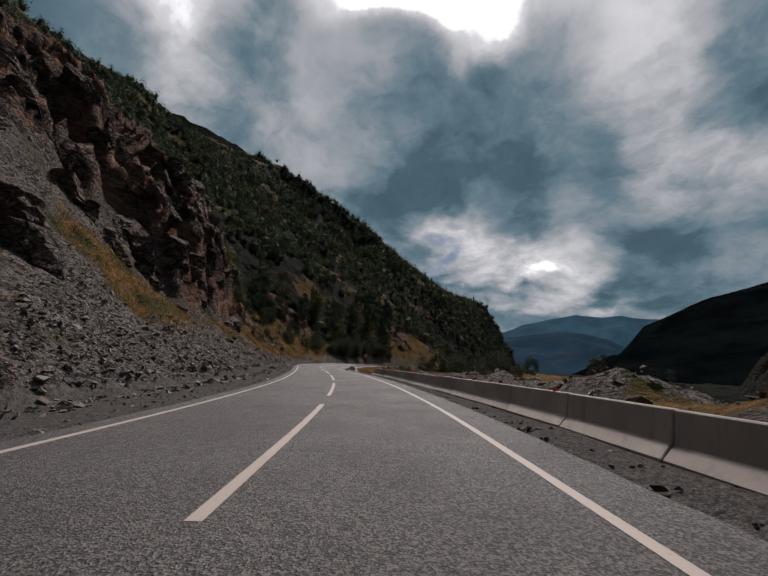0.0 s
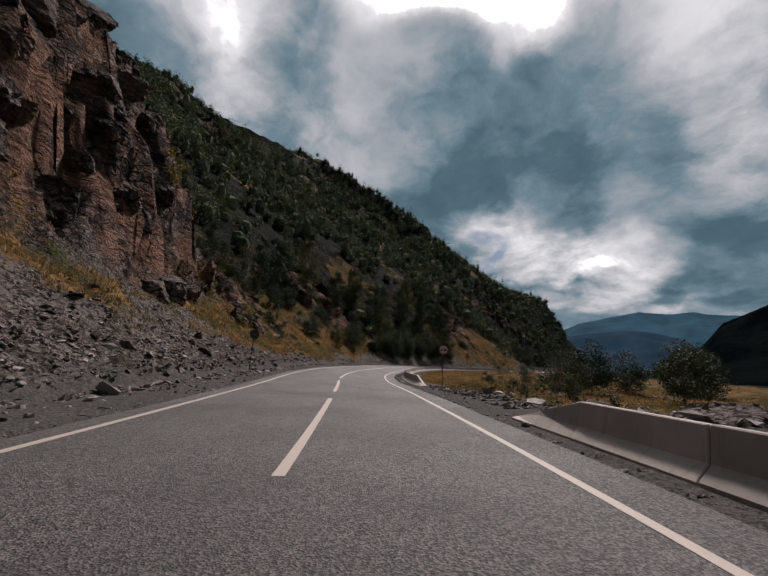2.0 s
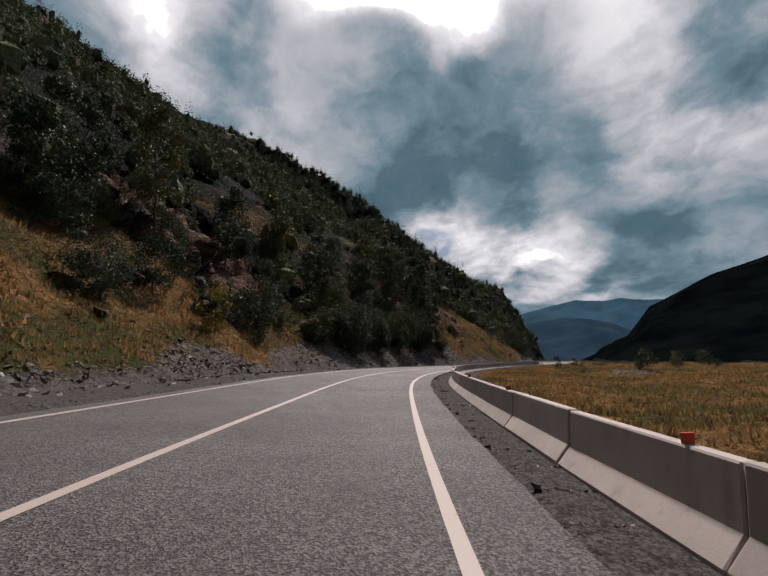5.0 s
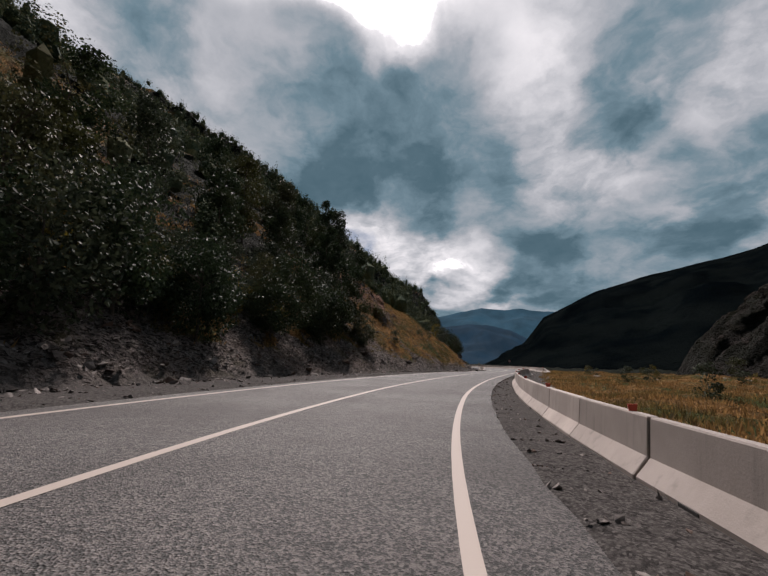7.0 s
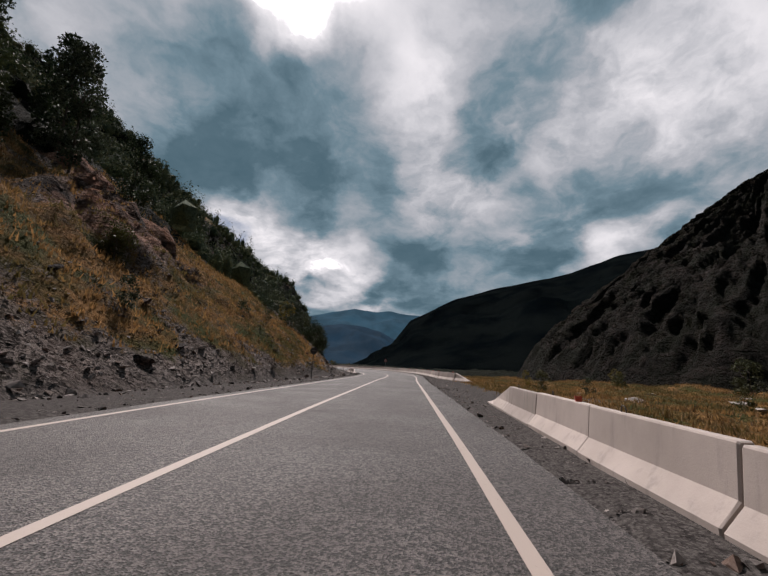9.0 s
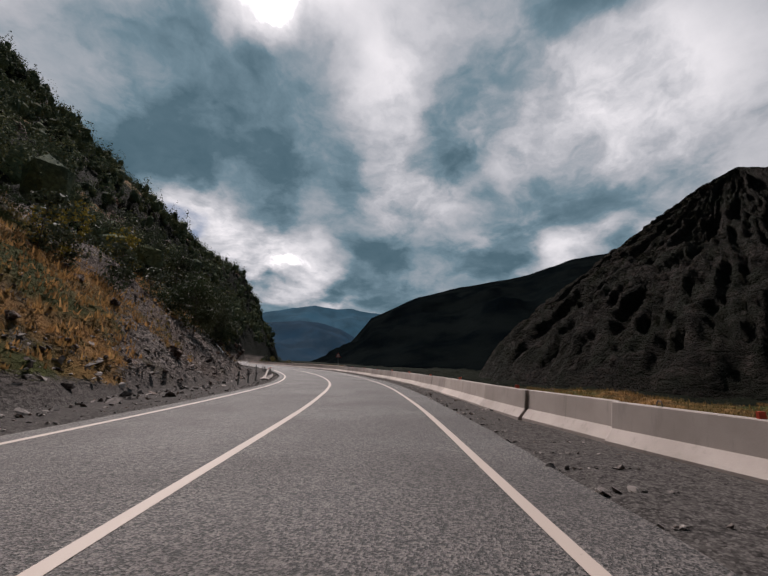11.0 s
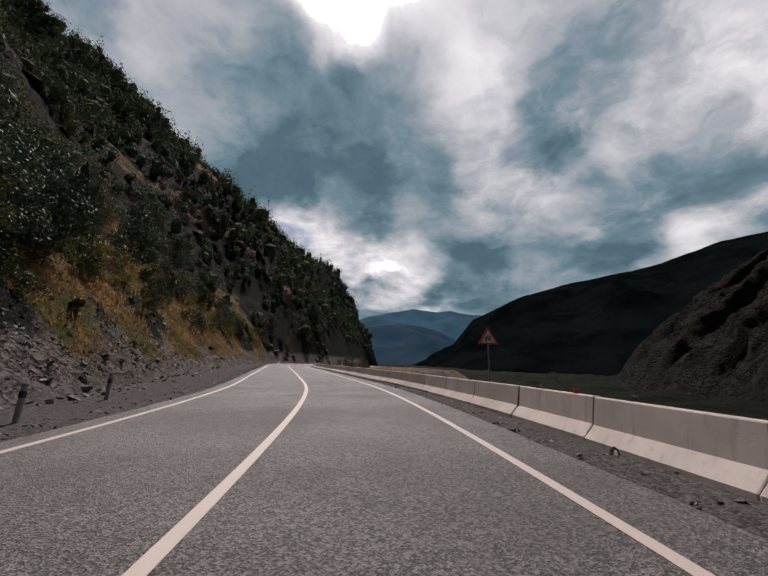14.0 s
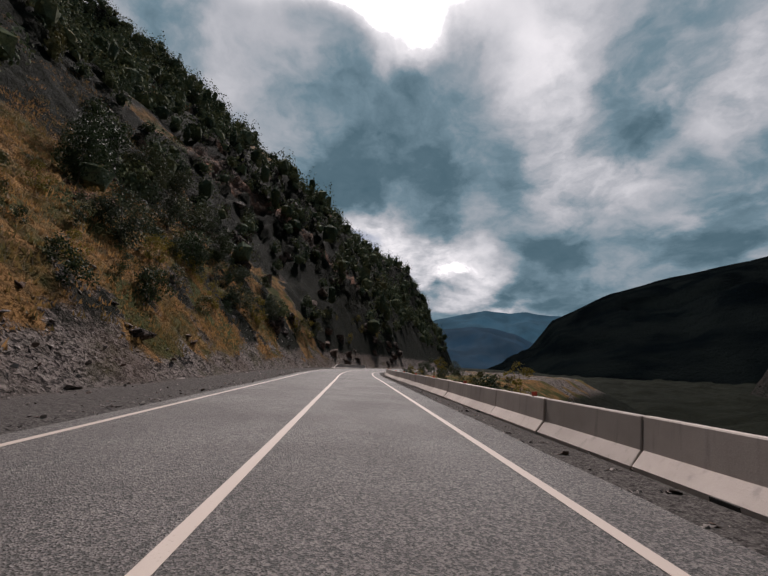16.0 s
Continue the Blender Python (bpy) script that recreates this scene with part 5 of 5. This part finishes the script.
def grass_field():
    """Dry tufts on the meadow and on the banks."""
    r = np.random.RandomState(12)
    n = 60000
    s, d = r.uniform(50, 235, n), 7.0 + 34 * r.uniform(0, 1, n) ** 1.7
    i = np.clip((s + ZERO).astype(int), 0, len(LINE) - 1)
    x, y = LINE[i, 0] + RIGHT[i, 0] * d, LINE[i, 1] + RIGHT[i, 1] * d
    z, grass, *_ = terrain(x, y)
    n2 = 130000
    k2, v2 = r.randint(46, 222, n2), r.uniform(1, 45, n2)
    side = np.gradient(TOE[:, :2], axis=0)
    side = np.stack([-side[:, 1], side[:, 0]], 1) / np.linalg.norm(side, axis=1)[:, None]
    x2, y2 = TOE[k2, 0] + side[k2, 0] * v2 + r.uniform(-1, 1, n2), TOE[k2, 1] + side[k2, 1] * v2 + r.uniform(-1, 1, n2)
    z2, grass2, rock2, wood2, u2, d2, s2, _ = terrain(x2, y2)
    ok = (r.uniform(0, 1, n) < grass) & (r.uniform(0, 1, n) < 0.75)
    ok2 = (u2 > 1) & (u2 < 45) & (r.uniform(0, 1, n2) < grass2 * 1.3 - 0.1)
    x, y, z = np.r_[x[ok], x2[ok2]], np.r_[y[ok], y2[ok2]], np.r_[z[ok], z2[ok2]]
    m = len(x)
    per = 5
    bx = np.repeat(np.stack([x, y, z - 0.03], 1), per, 0) + r.normal(size=(m * per, 3)) * [0.17, 0.17, 0.0]
    big = np.where(np.arange(m) < ok.sum(), 0.8, 1.15)
    h = np.repeat(r.uniform(0.12, 0.38, m) * big, per) * r.uniform(0.6, 1.1, m * per)
    a = r.uniform(0, 2 * np.pi, m * per)
    wide = np.stack([np.cos(a), np.sin(a), 0 * a], 1) * ((0.028 + 0.03 * r.uniform(0, 1, m * per)) * np.repeat(big, per))[:, None]
    lean = np.stack([r.normal(size=m * per) * 0.3, r.normal(size=m * per) * 0.3, np.ones(m * per)], 1) * h[:, None]
    v = np.stack([bx - wide, bx + wide, bx + lean], 1).reshape(-1, 3)
    tagged(new("dry_grass", fast_mesh("dry_grass", v, np.arange(len(v)).reshape(-1, 3), BLADES)), "dry golden grass tufts on meadow and slope", "grass", kind="stuff")


grass_field()


# ---- stones ----
def slab_mesh(seed, mat, count=16):
    """An angular broken stone of about one metre."""
    r = random.Random(seed)
    bm = bmesh.new()
    for _ in range(count):
        v = Vector((r.gauss(0, 1), r.gauss(0, 1), r.gauss(0, 1))).normalized()
        bm.verts.new((v.x * r.uniform(0.4, 0.62), v.y * r.uniform(0.3, 0.5), v.z * r.uniform(0.1, 0.26)))
    bmesh.ops.convex_hull(bm, input=bm.verts[:])
    for v in [v for v in bm.verts if not v.link_faces]:
        bm.verts.remove(v)
    return bm_mesh("stone", bm, mat)


def scree():
    """Broken slabs that cover the foot of the slope and the shoulders."""
    r = np.random.RandomState(4)
    shapes = []
    for k in range(7):
        me = slab_mesh(90 + k, STONE, 9)
        me.calc_loop_triangles()
        shapes.append((np.array([v.co[:] for v in me.vertices]), np.array([t.vertices[:] for t in me.loop_triangles])))
    n = 60000
    pick = r.uniform(0, 1, n)
    k = np.where(pick < 0.38, r.randint(35, 105, n), np.where(pick < 0.54, r.randint(148, 186, n), np.where(pick < 0.7, r.randint(108, 148, n), r.randint(35, 225, n))))
    u = np.where(r.uniform(0, 1, n) < 0.68, r.gamma(2.4, 1.7, n) - 1.7, r.uniform(3, 28, n))
    left = np.gradient(TOE[:, :2], axis=0)
    left = np.stack([-left[:, 1], left[:, 0]], 1) / np.linalg.norm(left, axis=1)[:, None]
    x = TOE[k, 0] + left[k, 0] * u + r.uniform(-1, 1, n)
    y = TOE[k, 1] + left[k, 1] * u + r.uniform(-1, 1, n)
    z, grass, rock, wood, u, d, s, _ = terrain(x, y)
    few = np.interp(y, [0, 60, 80, 150, 175, 200, 240, 340], [1.0, 1.0, 0.45, 0.75, 0.5, 0.75, 0.6, 0.5])
    ok = (y > -12) & (d < -5.0) & (r.uniform(0, 1, n) < few * (1 - 0.85 * grass * (u > 1.5)))
    size = np.exp(r.normal(-1.75, 0.5, n)) * np.where(u < 7, 1.0, 0.8)
    n2 = 14000
    s2 = r.uniform(-10, 330, n2)
    side = r.uniform(0, 1, n2)
    d2 = np.where(side < 0.5, 4.6 + r.exponential(0.9, n2), np.where(side < 0.8, -4.6 - r.exponential(0.7, n2), 7 + r.exponential(2.5, n2)))
    i2 = np.clip((s2 + ZERO).astype(int), 0, len(LINE) - 1)
    x2, y2 = LINE[i2, 0] + RIGHT[i2, 0] * d2, LINE[i2, 1] + RIGHT[i2, 1] * d2
    z2, g2, *_ = terrain(x2, y2)
    ok2 = (r.uniform(0, 1, n2) < 1 - 0.8 * g2) & ((d2 < 7) | (s2 < 62))
    size2 = np.exp(r.normal(-2.75, 0.5, n2)) * np.where(d2 > 7, 4.0, 1.0)
    n3 = 8000
    s3, d3 = np.where(r.uniform(0, 1, n3) < 0.6, r.uniform(44, 68, n3), r.uniform(-5, 48, n3)), 6.2 + r.exponential(3.5, n3)
    i3 = (s3 + ZERO).astype(int)
    ok3 = (d3 > 6.9) | (s3 > 51)
    x3, y3 = (LINE[i3, 0] + RIGHT[i3, 0] * d3)[ok3], (LINE[i3, 1] + RIGHT[i3, 1] * d3)[ok3]
    x2, y2, z2, size2 = np.r_[x2[ok2], x3], np.r_[y2[ok2], y3], np.r_[z2[ok2], terrain(x3, y3)[0]], np.r_[size2[ok2], np.exp(r.normal(-2.1, 0.45, len(x3)))]
    ok2 = np.ones(len(x2), bool)
    x, y, z, size = np.r_[x[ok], x2[ok2]], np.r_[y[ok], y2[ok2]], np.r_[z[ok], z2[ok2]], np.r_[size[ok], size2[ok2]]
    vs, fs, base = [], [], 0
    for i in range(len(x)):
        sv, sf = shapes[i % len(shapes)]
        m = np.array(Euler((r.normal() * 0.5, r.normal() * 0.5, r.uniform(0, 6.28))).to_matrix())
        vs.append(sv * size[i] @ m.T + [x[i], y[i], z[i] + size[i] * 0.06])
        fs.append(sf + base)
        base += len(sv)
    tagged(new("scree", fast_mesh("scree", np.vstack(vs), np.vstack(fs), STONE)), "grey broken slate stones at the foot of the slope", "stones", kind="stuff")


scree()


def outcrop_mesh(seed, cuts=3):
    """One craggy rock: ledges across its layers, cracks and broken faces."""
    bm = bmesh.new()
    bmesh.ops.create_icosphere(bm, subdivisions=cuts, radius=1.0)
    r = random.Random(seed)
    off = Vector((r.uniform(-50, 50), r.uniform(-50, 50), r.uniform(-50, 50)))
    lay = Vector((r.uniform(-0.5, 0.5), r.uniform(-0.4, 0.4), 1)).normalized()
    cuts_ = [(Vector((r.gauss(0, 1), r.gauss(0, 1), r.gauss(0, 0.7))).normalized(), r.uniform(0.5, 0.85)) for _ in range(18)] + [(lay, 0.55), (-lay, 0.6)]
    for v in bm.verts:
        p = v.co.copy()
        q = p * 1.2 + off
        bulge = noise.fractal(q, 0.7, 2.1, 7) * 0.42
        p *= 1.05 + bulge * 0.5
        for n, d in cuts_:
            over = p.dot(n) - d
            if over > 0:
                p -= n * over * 0.97
        h = p.dot(lay) * 4.6 + noise.noise(q * 0.8) * 0.9
        step = h - math.floor(h)
        p += Vector((p.x, p.y, 0)) * ((0.5 - step) * 0.13)
        v.co = p * (1 + noise.fractal(q * 3, 0.7, 2.1, 4) * 0.05)
        v.co.x *= 1.15
        v.co.z *= 1.05
    return bm_mesh("outcrop", bm, BOULDER)


OUTCROPS = [outcrop_mesh(400 + k, 4) for k in range(7)]
rng = random.Random(29)
spots = [(rng.uniform(8, 69), rng.uniform(9, 30), rng.uniform(1.0, 2.4)) for _ in range(46)]
spots += [(rng.uniform(77, 92), rng.uniform(6, 13), rng.uniform(1.0, 2.0)) for _ in range(14)]
spots += [(rng.uniform(76, 120), rng.uniform(5, 14), rng.uniform(0.8, 1.6)) for _ in range(16)]
spots += [(rng.uniform(205, 250), rng.uniform(2, 8), rng.uniform(0.4, 0.75)) for _ in range(12)]
spots += [(rng.uniform(40, 69), rng.uniform(9.0, 18), rng.uniform(0.9, 2.1)) for _ in range(60)]
spots += [(rng.uniform(330, 425), rng.uniform(0.5, 8), rng.uniform(0.8, 1.9)) for _ in range(30)]
spots += [(rng.uniform(325, 420), rng.uniform(6, 45), rng.uniform(1.2, 2.3)) for _ in range(44)]
for y, u, sc in spots:
    j = int(np.argmin(abs(TOE[:260, 1] - y)))
    t = TOE[j + 1] - TOE[j]
    t = t / np.linalg.norm(t)
    x, y = TOE[j, 0] - t[1] * u, TOE[j, 1] + t[0] * u
    ob = new("rock_outcrop", rng.choice(OUTCROPS))
    ob.matrix_basis = pose(x, y, land(x, y) - 0.3 * sc, rng.uniform(-8, 8), 14 + rng.uniform(-10, 10), rng.uniform(-50, 50))
    ob.scale = (sc, sc * rng.uniform(0.9, 1.5), sc * rng.uniform(0.8, 1.3))
    tagged(ob, "dark layered rock outcrop jutting from the slope", "rock", "rock outcrops on the slope")

ROCKS = [slab_mesh(200 + k, BOULDER) for k in range(6)]
rng = random.Random(17)
for _ in range(70):
    y = rng.uniform(2, 335)
    j = int(np.argmin(abs(TOE[:300, 1] - y)))
    u = rng.uniform(-0.5, 6.5) if rng.random() < 0.7 or 95 < y < 205 else rng.uniform(6, 20)
    x = TOE[j, 0] - u
    ob = new("boulder", rng.choice(ROCKS))
    sc = math.exp(rng.gauss(-0.15, 0.35))
    ob.matrix_basis = pose(x, y, land(x, y) + 0.08 * sc, rng.uniform(-30, 30), rng.uniform(-30, 30), rng.uniform(0, 360))
    ob.scale = (sc, sc, sc)
    tagged(ob, "angular grey-brown boulder fallen from the slope", "boulder", "fallen boulders")
for x, y, sc in ((13.8, 239.6, 1.1), (13.2, 238.6, 0.9), (14.2, 240.8, 0.8), (12.8, 236.6, 0.8), (12.9, 240.3, 0.7), (13.4, 237.4, 0.6), (9.9, 226.6, 0.6), (11.0, 229.5, 0.6)):
    ob = new("boulder", rng.choice(ROCKS))
    ob.matrix_basis = pose(x, y, land(x, y) + 0.1 * sc, rng.uniform(-20, 20), rng.uniform(-20, 20), rng.uniform(0, 360))
    ob.scale = (sc, sc, sc * 1.3)
    tagged(ob, "angular grey-brown boulder beside the spring", "boulder", "fallen boulders")
# pale slabs lying on the meadow
for x, y, sc, yaw in [(8.6, 165.8, 1.3, 20), (10.2, 166.6, 1.0, 70), (19.9, 166.6, 1.8, 10), (22.4, 167.4, 1.2, 50), (-0.8, 131, 1.0, 30), (-6.2, 52.5, 1.1, 15), (-4.9, 49.2, 1.3, 80), (14.6, 163.5, 0.7, 35), (16.8, 169.8, 0.8, 120),
                      (24.5, 164.9, 1.0, 65), (12.4, 172.0, 0.6, 5), (27.0, 169.5, 1.4, 95), (3.5, 160.6, 0.5, 40), (21.0, 159.0, 0.6, 75), (-7.4, 57.4, 0.6, 25), (-3.0, 55.0, 0.8, 55)]:
    ob = new("stone_slab", slab_mesh(int(300 + x * 10), SLAB))
    ob.matrix_basis = pose(x, y, land(x, y) + 0.06, 6, -5, yaw)
    ob.scale = (sc, sc * 0.8, sc * 0.55)
    tagged(ob, "pale broken stone slab lying in the grass", "stone", "pale slabs")


# ---- guide posts on the left shoulder ----
def guide_post(x, y):
    ob = new("guide_post")
    ob.matrix_basis = pose(x, y, land(x, y), rng.uniform(-3, 3), rng.uniform(-3, 3), road_yaw(y))
    tagged(ob, "weathered grey plastic guide post with dark band", "guide post", "guide posts")
    part("post", bm_mesh("post", box_bm(-0.05, 0.05, -0.04, 0.04, -0.2, 0.78), POST_WHITE, 0.012), ob)
    part("band", bm_mesh("band", box_bm(-0.053, 0.053, -0.043, 0.043, 0.52, 0.66), SIGN_BLACK), ob, "black band")
    part("cap", bm_mesh("cap", box_bm(-0.052, 0.052, -0.042, 0.042, 0.782, 0.81), DARK_POST), ob)


for x, y in ((10.3, 211.5), (11.4, 214.0), (12.4, 216.3), (18.6, 240.2), (19.2, 244.1), (19.2, 248.6)):
    guide_post(x, y)


# ---- spring water over the stones behind the barrier ----
def spring():
    r = random.Random(6)
    v, f = [], []
    x, y = 12.9, 238.4
    for i in range(16):
        w = r.uniform(0.1, 0.4)
        for q in (-w, 0.0, w):
            px, py = x + r.uniform(-0.1, 0.1), y + q
            v.append((px, py, land(px, py) + (0.09 if q == 0 else r.uniform(-0.04, 0.05))))
        x, y = x - 0.17, y + r.uniform(-0.22, 0.2)
    for i in range(15):
        for c in range(2):
            a = i * 3 + c
            f.append((a, a + 1, a + 4, a + 3))
    tagged(new("spring_water", mesh("spring_water", v, f, FLOW, True)), "thin bright spring running over dark stones", "water")


spring()
